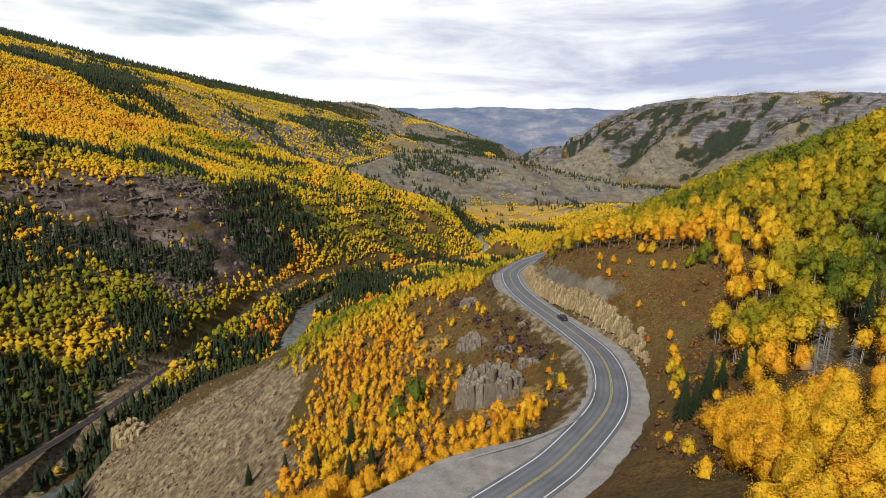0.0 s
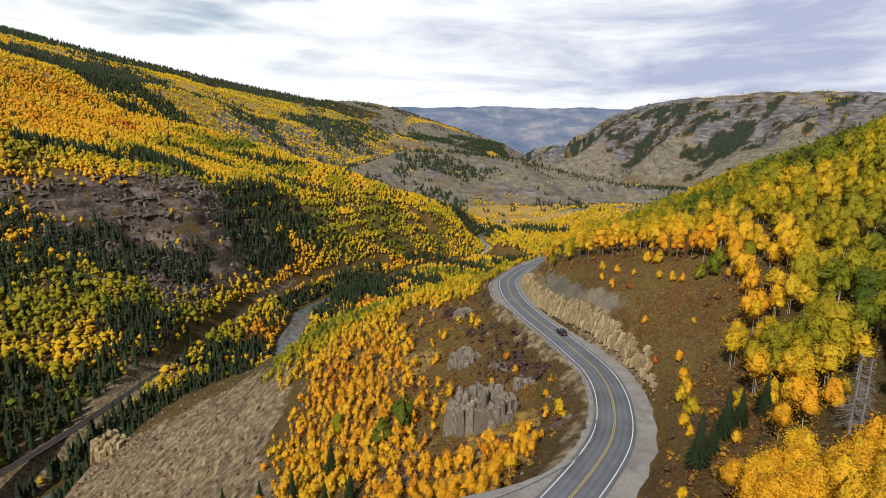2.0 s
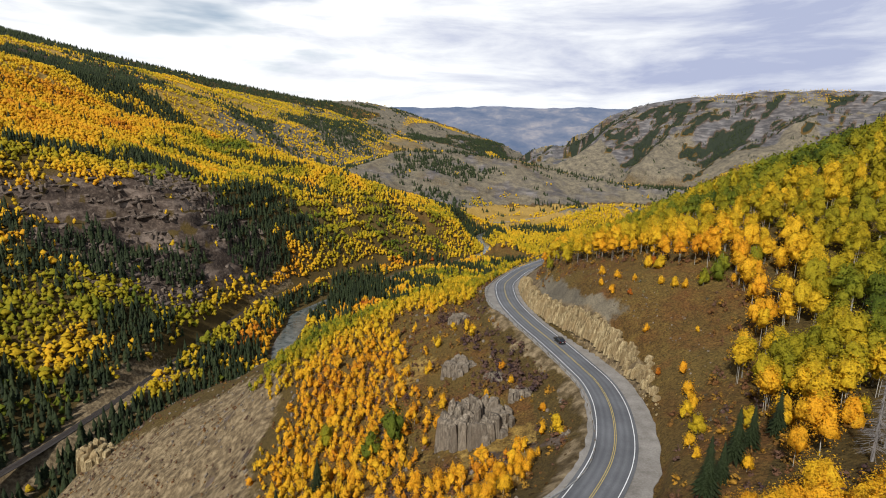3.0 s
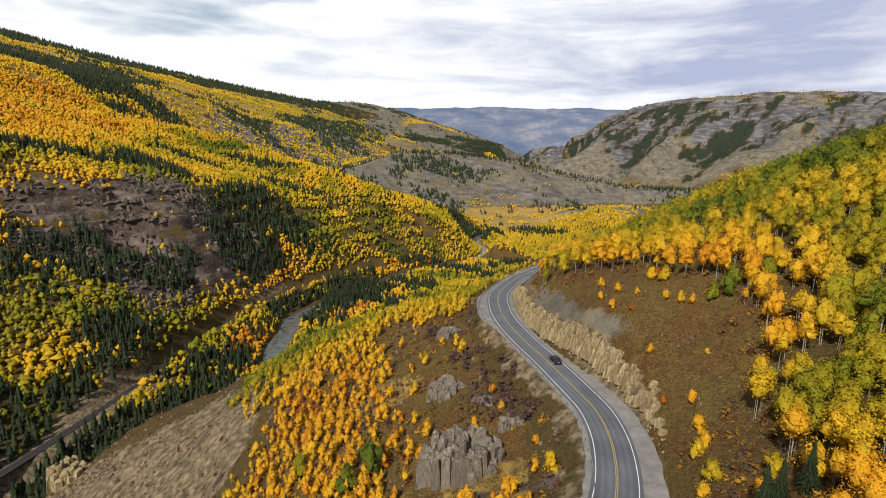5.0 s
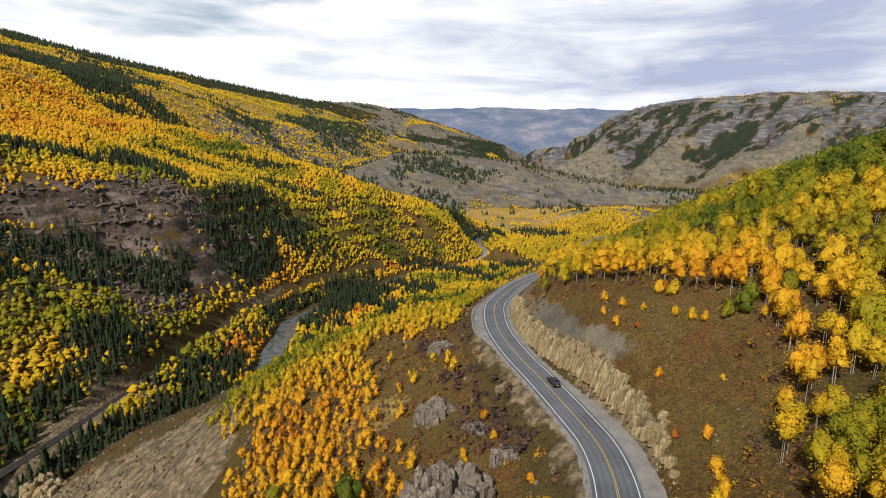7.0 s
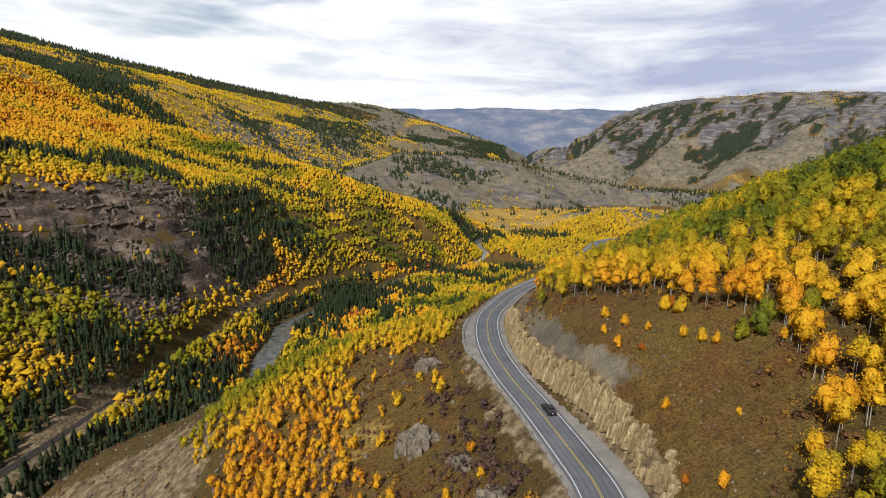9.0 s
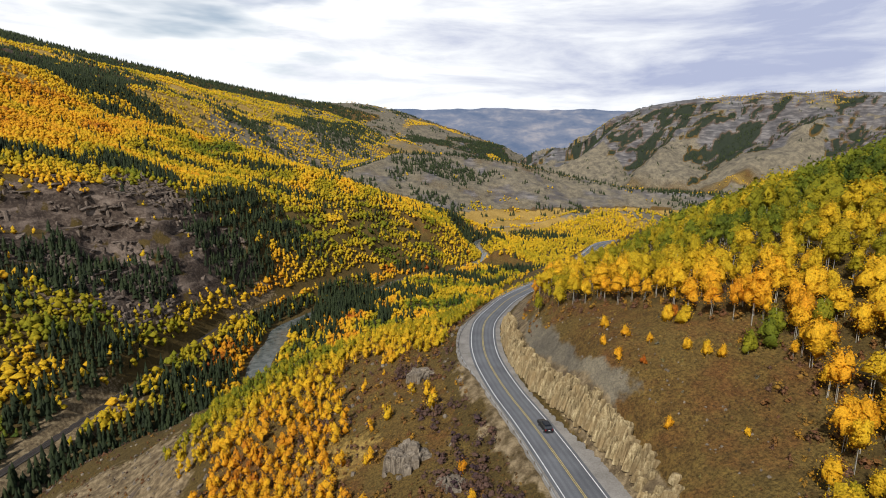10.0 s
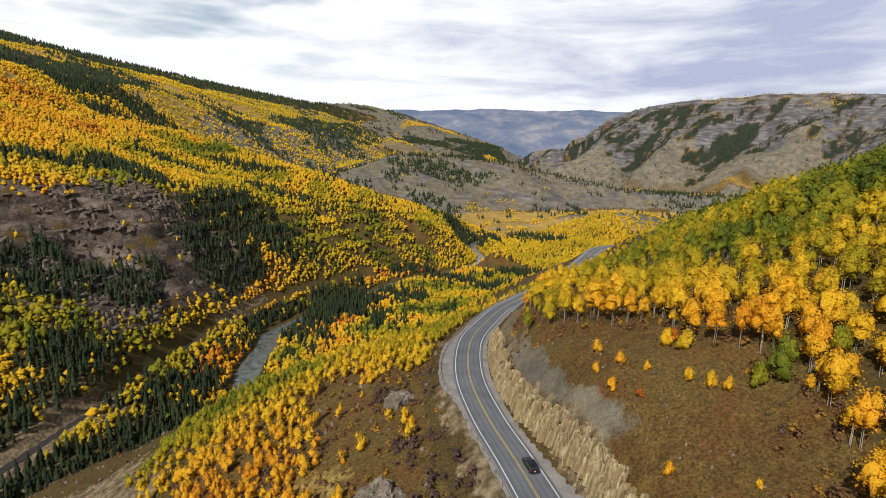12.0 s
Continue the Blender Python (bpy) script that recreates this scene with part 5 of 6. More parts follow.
def rock_cut():
    """The blasted face above the road: split columns of tan rock in two tiers over a foot of rubble."""
    rs = random.Random(4)
    shapes = [block_mesh("rubble_stone", 400 + k, ROCK_TAN, 5) for k in range(6)]
    columns = [column_mesh("rock_slab", 420 + k, ROCK_TAN) for k in range(10)]
    rubble, slabs = [], []
    for tier, (up, long) in enumerate(((0.2, 5.0), (4.0, 5.0), (7.4, 3.0))):
        y = 130.0 + 6 * tier
        while y < (258, 248, 232)[tier]:
            w = float(road_bench(np.array(y), np.array(1.0)))
            strength = min(1, max(0.0, (y - 128) / 34)) * min(1, max(0.0, (262 - y) / 30))
            wide = rs.uniform(0.36, 0.9)
            y += wide * 0.95
            bay = noise.noise((y * 0.16, 4.0 * tier, 0))
            if rs.random() > (0.95, 0.9, 0.55)[tier] * strength + 0.25 * bay:
                continue
            d = w + 0.85 + up * 0.48 + 0.9 * bay + rs.uniform(-0.25, 0.35)
            p, head = along_road(y, d)
            slabs.append((p.x, p.y, wide, long * rs.uniform(0.5, 1.15) * min(1, 0.35 + max(0, (y - 134) / 45)) * (1 + 0.35 * bay), head + rs.uniform(-8, 8), rs.uniform(12, 19), rs.uniform(-3, 3), up))
    for _ in range(520):
        y = rs.uniform(128, 262)
        p, head = along_road(y, float(road_bench(np.array(y), np.array(1.0))) + rs.uniform(-0.3, 1.3))
        rubble.append((p.x, p.y, rs.uniform(0.12, 0.5), head))
    zr = high_many(rubble)
    cut = tagged(new("rock_cut", join_blocks("rubble", shapes, [Matrix.Translation((p[0], p[1], z + p[2] * 0.2)) @ pose(0, 0, 0, rs.uniform(0, 360), rs.uniform(0, 90), 0) @ Matrix.Diagonal((p[2], p[2], p[2] * 1.2, 1)) for p, z in zip(rubble, zr)], ROCK_TAN)),
                 "blasted tan rock face with split columns above the road", "rock face", kind="structure")
    zs = high_many(slabs)
    order = list(range(len(slabs)))
    rs.shuffle(order)
    rest = []
    for n, i in enumerate(order):
        x, y, wide, tall, head, lean, roll, up = slabs[i]
        m = Matrix.Translation((x, y, zs[i] + 0.37 * tall)) @ pose(0, 0, 0, 0, 0, head) @ pose(0, 0, 0, roll, lean, rs.uniform(-10, 10)) @ Matrix.Diagonal((1.7, wide, tall * 1.1, 1))
        if n < 295:
            ob = new("rock_slab", columns[n % len(columns)])
            ob.parent = cut
            ob.matrix_basis = m
        else:
            rest.append(m)
    if rest:
        ob = new("rock_slabs", join_blocks("rock_slabs", columns, rest, ROCK_TAN))
        ob.parent = cut
        tagged(ob, kind="stuff")
    return cut


rock_cut()


def outcrop(x, y, wide, deep, tall, seed, count, label, stone=None):
    """A broken crag: stacked, jointed blocks round a core."""
    rs = random.Random(seed)
    shapes = [block_mesh("boulder", 450 + seed + k, stone or ROCK_GREY, 5) for k in range(6)]
    thing = tagged(new("rock_outcrop"), label, "rock outcrop")
    z0 = high(x, y)
    thing.matrix_basis = pose(x, y, z0)
    n = count
    for k in range(n):
        rr = math.sqrt((k + 0.5) / n)
        q = k * 2.39996
        bx, by = wide * 0.46 * rr * math.cos(q), deep * 0.46 * rr * math.sin(q)
        gz = high(x + bx, y + by) - z0
        top = tall * (1 - 0.55 * rr ** 2.5) * rs.uniform(0.6, 1.08)
        w = rs.uniform(0.8, 1.7) * math.sqrt(wide * deep / n) * 1.3
        foot = min(gz, top - 1.0) - 1.2
        h = top - foot
        ob = new("boulder", shapes[k % len(shapes)])
        ob.parent = thing
        ob.matrix_basis = Matrix.Translation((bx, by, foot + h / 2)) @ pose(0, 0, 0, rs.uniform(-5, 5), rs.uniform(-5, 5), rs.uniform(0, 360)) @ Matrix.Diagonal((w, w * rs.uniform(0.7, 1), h, 1))
    return thing


outcrop(13.5, 140, 20, 14, 9.0, 1, 60, "large grey jointed rock outcrop among shrubs below the road")
outcrop(9, 176, 10, 8, 4.0, 2, 18, "lichen-grey rock outcrop on the brown bank")
outcrop(25, 150, 7, 5, 1.9, 3, 14, "low pale rock outcrop beside the guardrail bank")
outcrop(19, 163, 6, 5, 1.7, 5, 12, "small grey rock outcrop in autumn scrub")
outcrop(9, 214, 9, 6, 3.0, 6, 18, "grey rock outcrop above the aspens")
outcrop(-166, 246, 20, 16, 9, 8, 44, "tan rock crag at the end of the bare ridge", ROCK_TAN)


def crag_rocks():
    """Broken ribs and ledges of the crags across the gorge."""
    rs = np.random.RandomState(21)
    x, y = scatter(rs, -620, -250, 480, 820, 5.0)
    z = ground_height(x, y)
    n1, n2 = fbm(x, y, 30, 4), fbm(x, y, 60, 3)
    _, _, r_side, _ = near_line(x, y, river_line)
    inside = step(505, 560, y + 20 * n1) * (1 - step(740, 790, y + 25 * n1)) * step(34, 55, z) * (1 - step(165, 190, z + 8 * n1)) * (r_side < 0)
    keep = rs.rand(len(x)) < inside * np.clip(0.35 + 0.9 * n2 + 0.5 * n1, 0.06, 0.85)
    blocks = [column_mesh("crag_shape", 540 + k, ROCK_CRAG) for k in range(8)]
    places = []
    for a, b, c in zip(x[keep], y[keep], z[keep]):
        m = Matrix.Translation((a, b, c - 0.2)) @ pose(0, 0, 0, 0, 0, rs.uniform(-30, 30))
        if rs.rand() < 0.6:               # a level bed of rock
            m = m @ pose(0, 0, 0, 90 + rs.uniform(-10, 10), 0, 0) @ Matrix.Diagonal((rs.uniform(3, 6), rs.uniform(1.4, 3.4), rs.uniform(5, 15), 1))
        else:                             # an upright rib
            m = m @ pose(0, 0, 0, rs.uniform(-8, 8), rs.uniform(-25, 5), 0) @ Matrix.Diagonal((rs.uniform(2.5, 5), rs.uniform(1.5, 4), rs.uniform(5, 11), 1))
        places.append(m)
    tagged(new("crag_rocks", join_blocks("crag_rocks", blocks, places, ROCK_CRAG)), "broken brown rock ribs of the crags across the gorge", "crags", kind="stuff")


def boulders():
    rs = random.Random(9)
    shapes = [block_mesh("boulder_shape", 520 + k, ROCK_GREY, 6) for k in range(5)]
    pl = []
    for _ in range(330):
        y = rs.uniform(100, 290)
        k = rs.random()
        x = float(np.interp(y, road_y, road_x)) - (rs.uniform(9, 60) if k < 0.45 else rs.uniform(80, 190))
        pl.append((x, y, rs.uniform(0.4, 1.7) * (1 if k < 0.45 else 1.2)))
    for _ in range(150):
        y = rs.uniform(130, 250)
        pl.append((float(np.interp(y, road_y, road_x)) + rs.uniform(17, 30), y, rs.uniform(0.2, 0.7)))
    for _ in range(420):
        y = rs.uniform(110, 285)
        pl.append((float(np.interp(y, road_y, road_x)) - rs.uniform(95, 205), y, rs.uniform(0.4, 1.5)))
    zs = high_many(pl)
    me = join_blocks("boulders", shapes, [Matrix.Translation((x, y, z)) @ pose(0, 0, 0, rs.uniform(-40, 40), rs.uniform(-40, 40), rs.uniform(0, 360)) @ Matrix.Diagonal((s, s * 0.8, s * 0.8, 1)) for (x, y, s), z in zip(pl, zs)], ROCK_GREY)
    tagged(new("boulders", me), "scattered grey boulders on the bank and the bare ridge", "boulders", kind="stuff")


boulders()
crag_rocks()

# ---- guardrail ----
STEEL = simple("galvanised_steel", (0.24, 0.24, 0.235), (0.40, 0.40, 0.39), 1.2, 0.55, 0.4, 0.3, bumps=0.1)
POST_WOOD = simple("weathered_post", (0.09, 0.07, 0.05), (0.19, 0.16, 0.125), 1.5, 0.9)


def box_into(bm, cx, cy, cz, sx, sy, sz, bevel=0.0, turn=0.0):
    m = Matrix.Translation((cx, cy, cz)) @ Matrix.Rotation(turn, 4, "Z") @ Matrix.Diagonal((sx, sy, sz, 1))
    geo = bmesh.ops.create_cube(bm, size=1.0, matrix=m)
    if bevel:
        edges = list({e for v in geo["verts"] for e in v.link_edges})
        bmesh.ops.bevel(bm, geom=edges, offset=bevel, segments=2, affect="EDGES")


def mesh_of(name, bm, material):
    me = bpy.data.meshes.new(name)
    bm.to_mesh(me)
    bm.free()
    me.materials.append(material)
    return me


def guardrail():
    line = spline([(-4, 77.5, 0), (0.6, 80.4, 0), (12.4, 86.6, 0), (22.8, 94.9, 0), (30.3, 102.9, 0), (35, 113, 0), (37.6, 127, 0), (38, 143, 0), (35.6, 157, 0), (31.2, 175, 0), (26.0, 193, 0),
                   (20.4, 213, 0), (19.7, 231, 0), (23, 253, 0), (30, 284, 0), (38, 312, 0), (49, 338, 0), (72, 378, 0)], 0.5)
    pts, run, last = [line[0]], 0.0, line[0]
    for p in line[1:]:
        run += (p - last).length
        last = p
        if run >= 3.8:
            pts.append(p)
            run = 0.0
    rail = tagged(new("guardrail"), "galvanised steel W-beam guardrail on wooden posts beside the road", "guardrail")
    x = np.array([p.x for p in pts])
    y = np.array([p.y for p in pts])
    _, zr, _, _ = near_line(x, y, road_line)
    z = np.minimum(zr - 0.12, np.maximum(ground_height(x, y), zr - 1.2))
    prof = [(0.0, 0.155), (0.055, 0.11), (0.055, 0.07), (0.0, 0.03), (0.0, -0.03), (0.055, -0.07), (0.055, -0.11), (0.0, -0.155)]
    bm = bmesh.new()
    ends = [[bm.verts.new((s, -a, b)) for a, b in prof] for s in (-0.51, 0.51)]
    back = [[bm.verts.new((s, -a + 0.012, b)) for a, b in prof] for s in (-0.51, 0.51)]
    for e in (ends, back):
        for k in range(7):
            bm.faces.new((e[0][k], e[0][k + 1], e[1][k + 1], e[1][k]))
    beam = mesh_of("beam", bm, STEEL)
    bm = bmesh.new()
    box_into(bm, 0, 0, 0.0, 0.16, 0.2, 1.5, 0.015)
    post = mesh_of("post", bm, POST_WOOD)
    for i in range(len(pts)):
        a = pts[max(i - 1, 0)]
        b = pts[min(i + 1, len(pts) - 1)]
        head = math.degrees(math.atan2(b.y - a.y, b.x - a.x))
        ob = new("post", post)
        ob.parent = rail
        ob.matrix_basis = pose(x[i], y[i], z[i] + 0.15, 0, 0, head) @ Matrix.Translation((0, 0.14, 0))
        if i:
            p = Vector((x[i - 1], y[i - 1], z[i - 1] + 0.68))
            q = Vector((x[i], y[i], z[i] + 0.68))
            w = q - p
            turn = pose(0, 0, 0, 0, -math.degrees(math.asin(w.z / w.length)), 0)
            ob = new("beam", beam)
            ob.parent = rail
            ob.matrix_basis = Matrix.Translation((p + q) / 2) @ pose(0, 0, 0, 0, 0, math.degrees(math.atan2(w.y, w.x))) @ turn @ Matrix.Diagonal((w.length, 1, 1, 1))


guardrail()

# ---- car ----
CAR_PAINT = mat("black_car_paint", 0.3, 0.35)[0]
CAR_PAINT.node_tree.nodes["Principled BSDF"].inputs["Base Color"].default_value = (0.006, 0.0065, 0.008, 1)
CAR_PAINT.node_tree.nodes["Principled BSDF"].inputs["Coat Weight"].default_value = 0.15
GLASS_DARK = mat("tinted_glass", 0.06, 0.6)[0]
GLASS_DARK.node_tree.nodes["Principled BSDF"].inputs["Base Color"].default_value = (0.02, 0.024, 0.03, 1)
RUBBER = simple("tyre_rubber", (0.012, 0.012, 0.012), (0.03, 0.03, 0.03), 6, 0.9)
RIM = simple("alloy_rim", (0.3, 0.3, 0.3), (0.5, 0.5, 0.5), 4, 0.35, 0.5, 0.9, bumps=0)
RED_LAMP = simple("red_lamp", (0.25, 0.01, 0.01), (0.35, 0.015, 0.012), 6, 0.25, bumps=0)
PLASTIC = simple("black_plastic", (0.015, 0.015, 0.015), (0.035, 0.035, 0.035), 5, 0.7)


def loft(name, rows, material, bevel=0.05):
    """A body through cross-sections along y: rows of (y, half width, z low, z high, half width at the top)."""
    bm = bmesh.new()
    rings = []
    for y, w, z0, z1, wt in rows:
        rings.append([bm.verts.new(c) for c in ((-w, y, z0), (w, y, z0), (w, y, z0 + 0.55 * (z1 - z0)), (wt, y, z1), (-wt, y, z1), (-w, y, z0 + 0.55 * (z1 - z0)))])
    for a, b in zip(rings, rings[1:]):
        for k in range(6):
            bm.faces.new((a[k], a[(k + 1) % 6], b[(k + 1) % 6], b[k]))
    bm.faces.new(rings[0])
    bm.faces.new(rings[-1][::-1])
    bmesh.ops.recalc_face_normals(bm, faces=bm.faces)
    if bevel:
        bmesh.ops.bevel(bm, geom=bm.edges[:], offset=bevel, segments=2, affect="EDGES")
    return mesh_of(name, bm, material)


def car():
    p, head = along_road(172, 1.85)
    c = tagged(new("suv"), "black sport utility vehicle with roof rails driving on the asphalt", "car")
    c.matrix_basis = Matrix.Translation(p + Vector((0, 0, 0.02))) @ pose(0, 0, 0, 0.6, 0, head)
    body = part("body", loft("body", [(-2.42, 0.86, 0.5, 0.95, 0.8), (-2.3, 0.95, 0.38, 1.12, 0.9), (-1.4, 0.98, 0.34, 1.16, 0.93), (0.9, 0.98, 0.34, 1.14, 0.92), (1.5, 0.97, 0.34, 1.08, 0.88), (2.25, 0.93, 0.38, 0.98, 0.82), (2.42, 0.84, 0.5, 0.86, 0.76)], CAR_PAINT), c)
    part("cabin_glass", loft("cabin_glass", [(-2.22, 0.88, 1.1, 1.2, 0.8), (-1.95, 0.9, 1.1, 1.7, 0.74), (0.2, 0.9, 1.1, 1.72, 0.74), (0.55, 0.9, 1.1, 1.62, 0.74), (1.15, 0.88, 1.08, 1.18, 0.82)], GLASS_DARK, 0.03), c, "tinted windows")
    part("roof", loft("roof", [(-2.05, 0.74, 1.66, 1.72, 0.68), (-1.6, 0.77, 1.69, 1.79, 0.68), (0.0, 0.77, 1.69, 1.79, 0.68), (0.42, 0.74, 1.64, 1.72, 0.68)], CAR_PAINT, 0.02), c)
    for s in (-1, 1):
        bm = bmesh.new()
        box_into(bm, s * 0.62, -0.8, 1.84, 0.05, 1.9, 0.05, 0.015)
        box_into(bm, s * 0.62, -1.65, 1.80, 0.05, 0.08, 0.08)
        box_into(bm, s * 0.62, 0.05, 1.80, 0.05, 0.08, 0.08)
        part("roof_rail", mesh_of("roof_rail", bm, PLASTIC), c)
        bm = bmesh.new()
        box_into(bm, s * 1.08, 0.62, 1.14, 0.2, 0.1, 0.15, 0.03)
        part("mirror", mesh_of("mirror", bm, PLASTIC), c)
        bm = bmesh.new()
        box_into(bm, s * 0.78, -2.36, 0.98, 0.22, 0.14, 0.3, 0.03)
        part("tail_lamp", mesh_of("tail_lamp", bm, RED_LAMP), c, "red tail lamp")
        bm = bmesh.new()
        box_into(bm, s * 0.68, 2.36, 0.8, 0.34, 0.12, 0.14, 0.03)
        part("headlight", mesh_of("headlight", bm, RIM), c)
        for y in (-1.45, 1.45):
            bm = bmesh.new()
            bmesh.ops.create_cone(bm, cap_ends=True, segments=20, radius1=0.37, radius2=0.37, depth=0.26, matrix=Matrix.Translation((s * 0.86, y, 0.37)) @ Matrix.Rotation(math.pi / 2, 4, "Y"))
            bmesh.ops.bevel(bm, geom=[e for e in bm.edges if len(e.link_faces) == 2 and any(len(f.verts) > 4 for f in e.link_faces)], offset=0.04, segments=2, affect="EDGES")
            wheel = part("wheel", mesh_of("wheel", bm, RUBBER), c, "black tyre")
            bm = bmesh.new()
            bmesh.ops.create_cone(bm, cap_ends=True, segments=16, radius1=0.23, radius2=0.2, depth=0.06, matrix=Matrix.Translation((s * 0.98, y, 0.37)) @ Matrix.Rotation(s * math.pi / 2, 4, "Y"))
            part("rim", mesh_of("rim", bm, RIM), wheel, "grey alloy rim")
    bm = bmesh.new()
    box_into(bm, 0, -2.44, 0.55, 1.6, 0.12, 0.2, 0.03)
    part("rear_bumper", mesh_of("rear_bumper", bm, PLASTIC), c)
    bm = bmesh.new()
    box_into(bm, 0, -2.43, 0.86, 0.42, 0.03, 0.14, 0.005)
    part("number_plate", mesh_of("number_plate", bm, WHITE_LINE), c, "pale plate without lettering")


car()

# ---- single trees ----


def small_aspen(x, y, h, tone, label):
    t = tagged(new("young_aspen"), label, "young tree", "young aspens on the dry slope")
    seed = int(abs(x * 13 + y * 7))
    co, fs, cen, nm = aspen_crown(seed, 460, 0.055, 1.0, 0.85, 0.02, 5, 2)
    part("crown", build_mesh("crown", co * h, fs, ASPEN, tone, nm), t)
    co, fs = aspen_stem(seed, 1.0, cen, 0.02)
    part("trunk", build_mesh("trunk", co * h, fs, BARK), t)
    t.matrix_basis = pose(x, y, high(x, y) - 0.1, 0, 0, seed % 360)


for _x, _y, _h, _t, _w in ((59.5, 158, 2.6, 0.74, "orange-yellow"), (55.5, 178.5, 3.4, 0.72, "orange-yellow"), (58.5, 184, 3.4, 0.72, "orange-yellow"), (62.5, 179.5, 2.6, 0.70, "golden"), (59.5, 174, 2.2, 0.97, "russet"),
                           (54, 186, 2.6, 0.72, "golden"), (56, 193, 3.6, 0.66, "golden"), (70, 151, 1.8, 0.62, "golden"), (71, 188.5, 3.2, 0.95, "red"), (57, 141, 2.2, 0.93, "russet"), (61, 136.5, 3.2, 0.78, "orange"),
                           (58, 127, 4.4, 0.68, "golden"), (57, 122, 3.4, 0.66, "golden"), (55, 120, 4.0, 0.5, "yellow-green"), (29.0, 139, 2.6, 0.78, "orange"), (30, 126, 5.0, 0.5, "yellow-green"), (16, 152, 3.4, 0.7, "golden"), (23, 156, 3.0, 0.66, "golden"),
                           (4, 158, 4.0, 0.66, "golden"), (72, 184, 4.5, 0.5, "yellow"), (69, 187, 4.5, 0.58, "yellow"), (79, 170, 5.5, 0.22, "green"), (13, 199, 3.4, 0.7, "golden"), (-9, 149, 10, 0.08, "green"), (-15, 147, 8, 0.12, "green"), (-31, 162, 7, 0.25, "yellow-green"), (3, 147, 4.5, 0.8, "orange"),
                           (-1, 125, 5, 0.75, "orange"), (4, 123, 4.5, 0.74, "orange"), (9, 121, 4.6, 0.72, "orange"), (13, 119, 4.0, 0.76, "orange"), (17, 117, 4.2, 0.7, "golden"), (22, 114, 3.8, 0.72, "orange"),
                           (49.8, 106.3, 3.4, 0.6, "golden"), (48.6, 101, 2.6, 0.62, "golden"), (53, 110.5, 4.2, 0.4, "yellow-green"), (55.5, 102, 3.4, 0.72, "orange-yellow"), (59.5, 106, 4.4, 0.42, "yellow-green"), (63, 103, 6.0, 0.58, "golden"),
                           (66.5, 99.5, 6.5, 0.72, "orange"), (70, 97.5, 5.5, 0.72, "orange"), (51, 90.5, 2.8, 0.62, "golden"), (69, 175, 3.2, 0.62, "golden"), (72, 172.5, 3.6, 0.58, "golden"), (74.5, 171, 3.0, 0.66, "golden"), (83, 171, 6.5, 0.16, "green"), (86, 174, 6.0, 0.2, "green"), (94, 172, 7.0, 0.22, "green"),
                           (37, 77, 2.2, 0.6, "yellow"), (36, 68, 3.2, 0.55, "yellow"), (33.5, 58, 3.0, 0.6, "yellow")):
    small_aspen(_x, _y, _h, _t, "small bushy aspen with %s leaves on dry grass" % _w)


def big_fir(x, y, h, label):
    t = tagged(new("fir_tree"), label, "fir tree", "firs beside the road")
    seed = int(abs(x * 3 + y))
    co, fs = fir_shape(seed, 24, 10, 1.0, 0.40)
    part("crown", build_mesh("crown", co * h, fs, FIR, 0.45), t, "dark green drooping boughs")
    co, fs = tubes([((0, 0, -0.05 * h), (0, 0, 0.96 * h), 0.018 * h, 0.003 * h)], 6)
    part("trunk", build_mesh("trunk", co, fs, DARK_BARK), t, "dark bark")
    t.matrix_basis = pose(x, y, high(x, y) - 0.2, 0, 0, seed % 360)


for _x, _y, _h in ((43, 86, 10.5), (46.5, 89, 7.5), (51, 94, 10.5), (55, 97, 8.5), (60, 99, 9), (83, 99, 11), (88, 106, 12), (94, 112, 11), (90, 98, 10), (-24, 119, 11), (-19, 123, 9), (-28, 141, 12), (-37, 135, 10), (-48, 140, 10), (-65, 153, 9)):
    big_fir(_x, _y, _h, "dark green conical fir on the slope by the road")


def dead_tree(x, y, h):
    t = tagged(new("dead_tree"), "bare grey dead spruce with many thin dry branches", "dead tree", "dead trees on the slope")
    rs = random.Random(int(x + y))
    seg = [((0, 0, -0.4), (0.05, 0.02, 0.5 * h), 0.018 * h, 0.012 * h), ((0.05, 0.02, 0.5 * h), (0.0, 0.1, h), 0.012 * h, 0.002 * h)]
    co, fs = tubes(seg, 7)
    part("trunk", build_mesh("trunk", co, fs, GREY_WOOD), t)
    seg = []
    for k in range(170):
        z = h * rs.uniform(0.12, 0.97)
        q = rs.uniform(0, 6.28)
        ln = (1.02 - z / h) * 0.20 * h * rs.uniform(0.6, 1.2) + 0.25
        e = (math.cos(q) * ln, math.sin(q) * ln, z - 0.3 * ln)
        seg.append(((0, 0, z), e, 0.035, 0.012))
        f = rs.uniform(0.4, 0.8)
        m = tuple(a * f + b * (1 - f) for a, b in zip(e, (0, 0, z)))
        q2 = q + rs.choice((-0.8, 0.8))
        seg.append((m, (m[0] + math.cos(q2) * ln * 0.4, m[1] + math.sin(q2) * ln * 0.4, m[2] - 0.15 * ln), 0.022, 0.008))
    co, fs = tubes(seg, 3)
    part("crown", build_mesh("crown", co, fs, GREY_WOOD), t, "dry grey branches")
    t.matrix_basis = pose(x, y, high(x, y))


dead_tree(64, 85, 13.0)
dead_tree(66, 80, 9.0)
dead_tree(68, 88, 11.0)

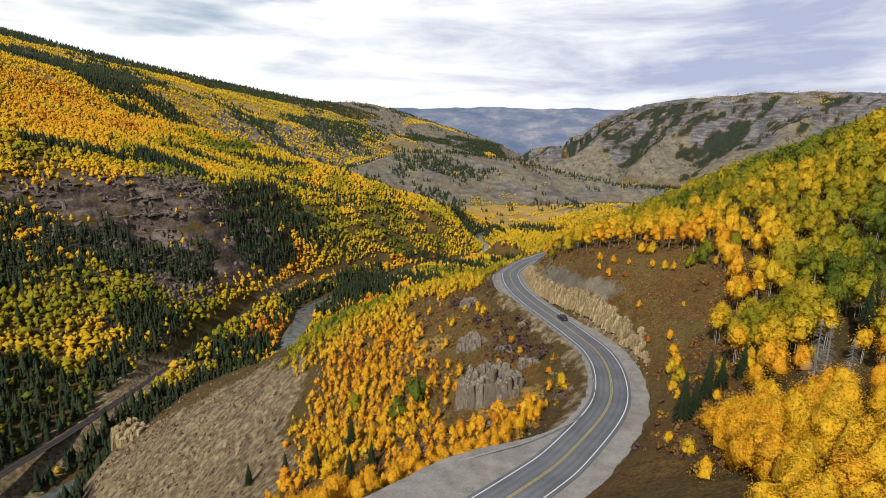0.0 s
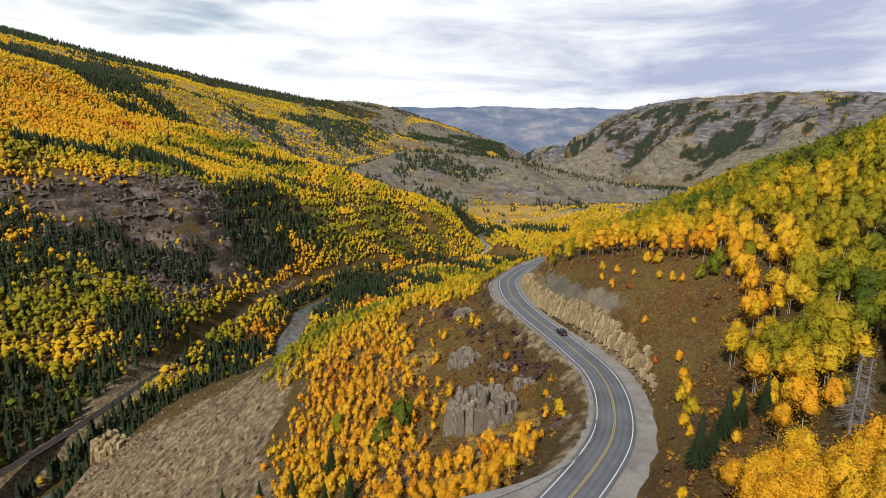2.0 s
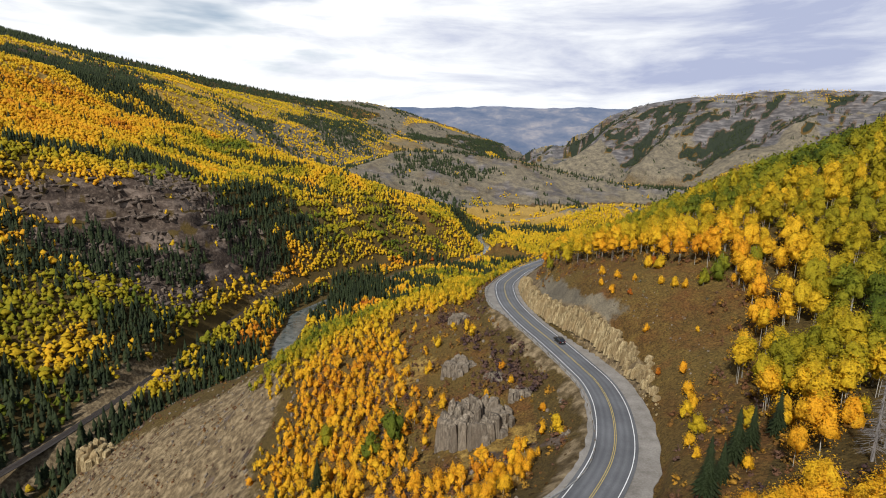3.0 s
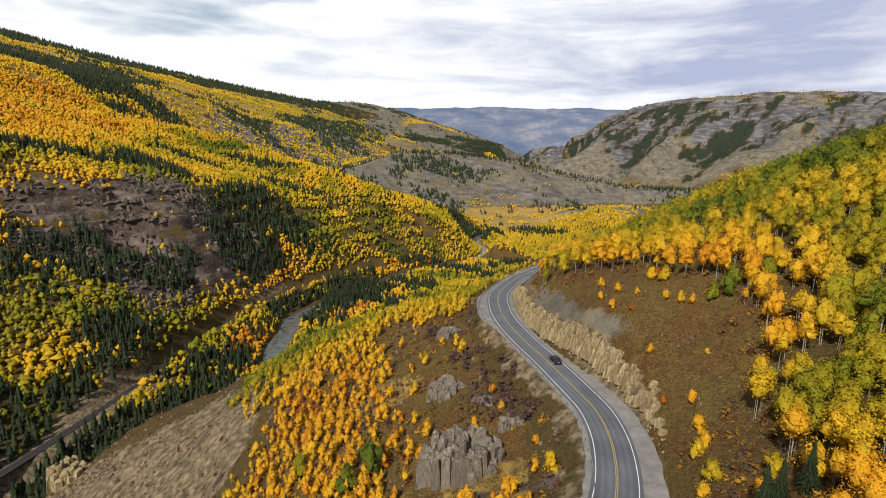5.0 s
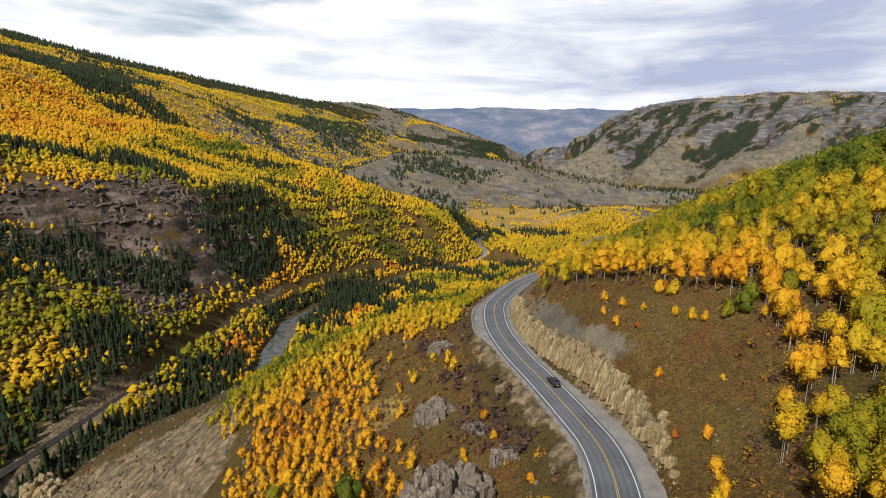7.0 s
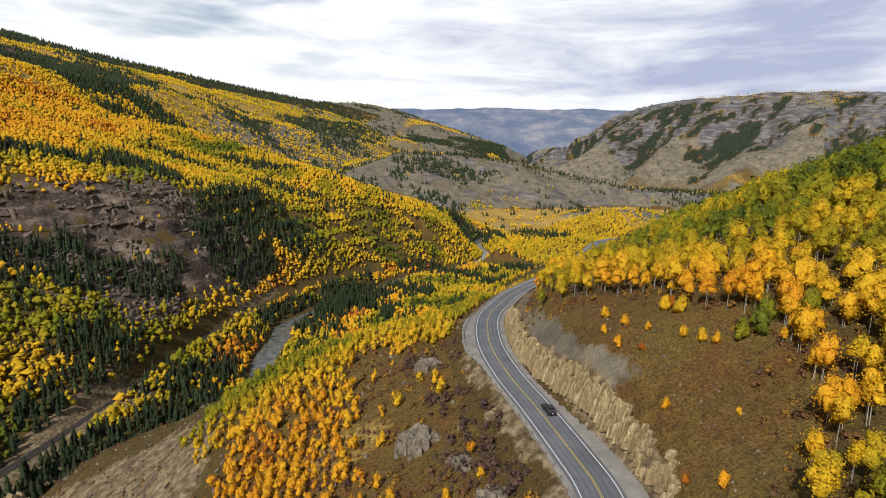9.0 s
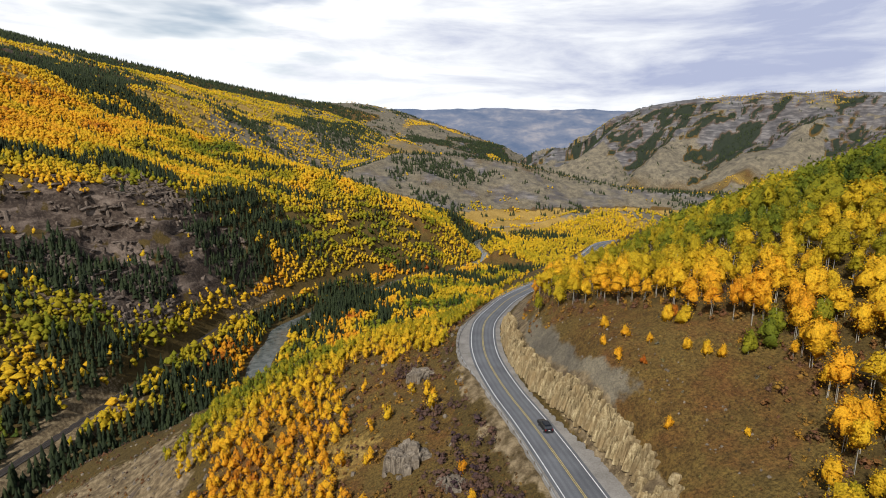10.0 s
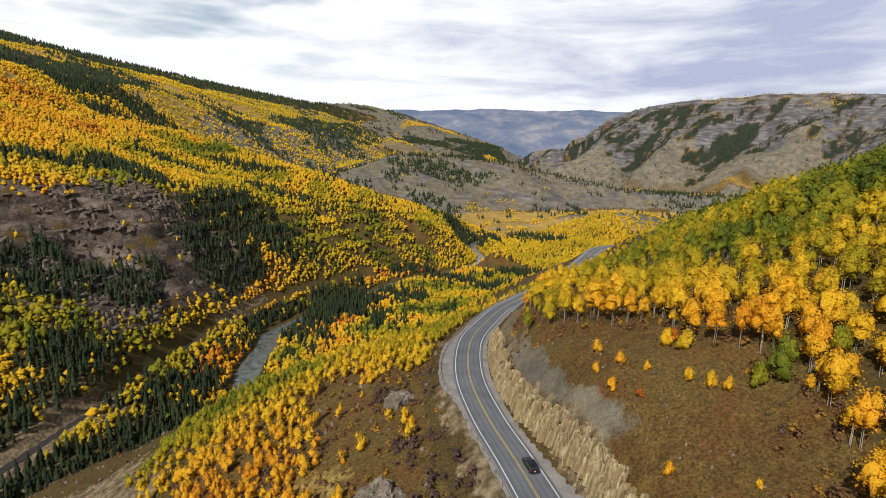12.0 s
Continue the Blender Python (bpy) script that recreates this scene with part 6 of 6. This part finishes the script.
# ---- railway, track and far road ----
BALLAST = simple("railway_ballast", (0.018, 0.015, 0.013), (0.048, 0.040, 0.034), 0.4, 0.95)
RUST = simple("rusty_rail", (0.05, 0.032, 0.025), (0.11, 0.075, 0.055), 1.0, 0.6, 0.4, 0.5)
strip_object("railway_bed", RAIL, -3.4, 3.4, -0.3, BALLAST, "dark stone ballast bed of the railway in the gorge", "railway", 0.35)
for _o in (-0.75, 0.75):
    strip_object("rail", RAIL, _o - 0.09, _o + 0.09, 0.05, RUST, "rusty steel rail on dark ballast", "rail", 0.16)


def draped(points, gap):
    line = spline([(x, y, 0) for x, y in points], gap)
    z = high_many(line)
    for p, h in zip(line, z):
        p.z = h
    return line


strip_object("far_road", draped([(20, 1395), (80, 1440), (160, 1500), (260, 1570), (420, 1640)], 12), -5, 5, 0.2, GRAVEL, "far pale road along the meadow", "road", 0.5)
strip_object("dirt_track", draped([(-610, 705), (-590, 745), (-560, 775), (-545, 830)], 6), -3, 3, 0.2, GRAVEL, "pale dirt track on the wooded slope", "track", 0.4)

# ---- far mountains: a hazy backdrop behind everything ----


def far_mountains():
    m, nt, p = mat("hazy_far_slope", 0.95, 0.1)
    co = position(nt)
    n = noise_tex(nt, co, 0.0045, 7, 0.7)
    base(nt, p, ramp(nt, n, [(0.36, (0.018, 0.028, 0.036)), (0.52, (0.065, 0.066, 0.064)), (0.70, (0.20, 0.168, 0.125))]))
    # blue haze added as a glow of the slopes themselves
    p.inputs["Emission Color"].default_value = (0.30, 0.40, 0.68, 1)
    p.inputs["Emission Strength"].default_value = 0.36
    xs = np.linspace(-2900, 2900, 260)
    ds = np.linspace(-120, 1700, 60)
    X, D = np.meshgrid(xs, ds, indexing="ij")
    cy = np.interp(X, [q[0] for q in FAR_RANGE], [q[1] for q in FAR_RANGE])
    cz = np.interp(X, [q[0] for q in FAR_RANGE], [q[2] for q in FAR_RANGE])
    Y = cy - D
    Z = cz - np.where(D > 0, 0.36, 1.4) * np.abs(D) + 45 * (ridged(X, Y, 520, 5) - 0.35) * step(0, 300, np.abs(D)) + 14 * fbm(X, Y, 240, 4)
    na, nb = X.shape
    i, j = np.meshgrid(np.arange(na - 1), np.arange(nb - 1), indexing="ij")
    a = i * nb + j
    fs = np.stack([a, a + 1, a + nb + 1, a + nb], -1).reshape(-1, 4)
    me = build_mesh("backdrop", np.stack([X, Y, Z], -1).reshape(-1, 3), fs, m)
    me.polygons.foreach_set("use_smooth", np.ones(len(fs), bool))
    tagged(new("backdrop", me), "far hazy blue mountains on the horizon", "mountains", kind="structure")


far_mountains()
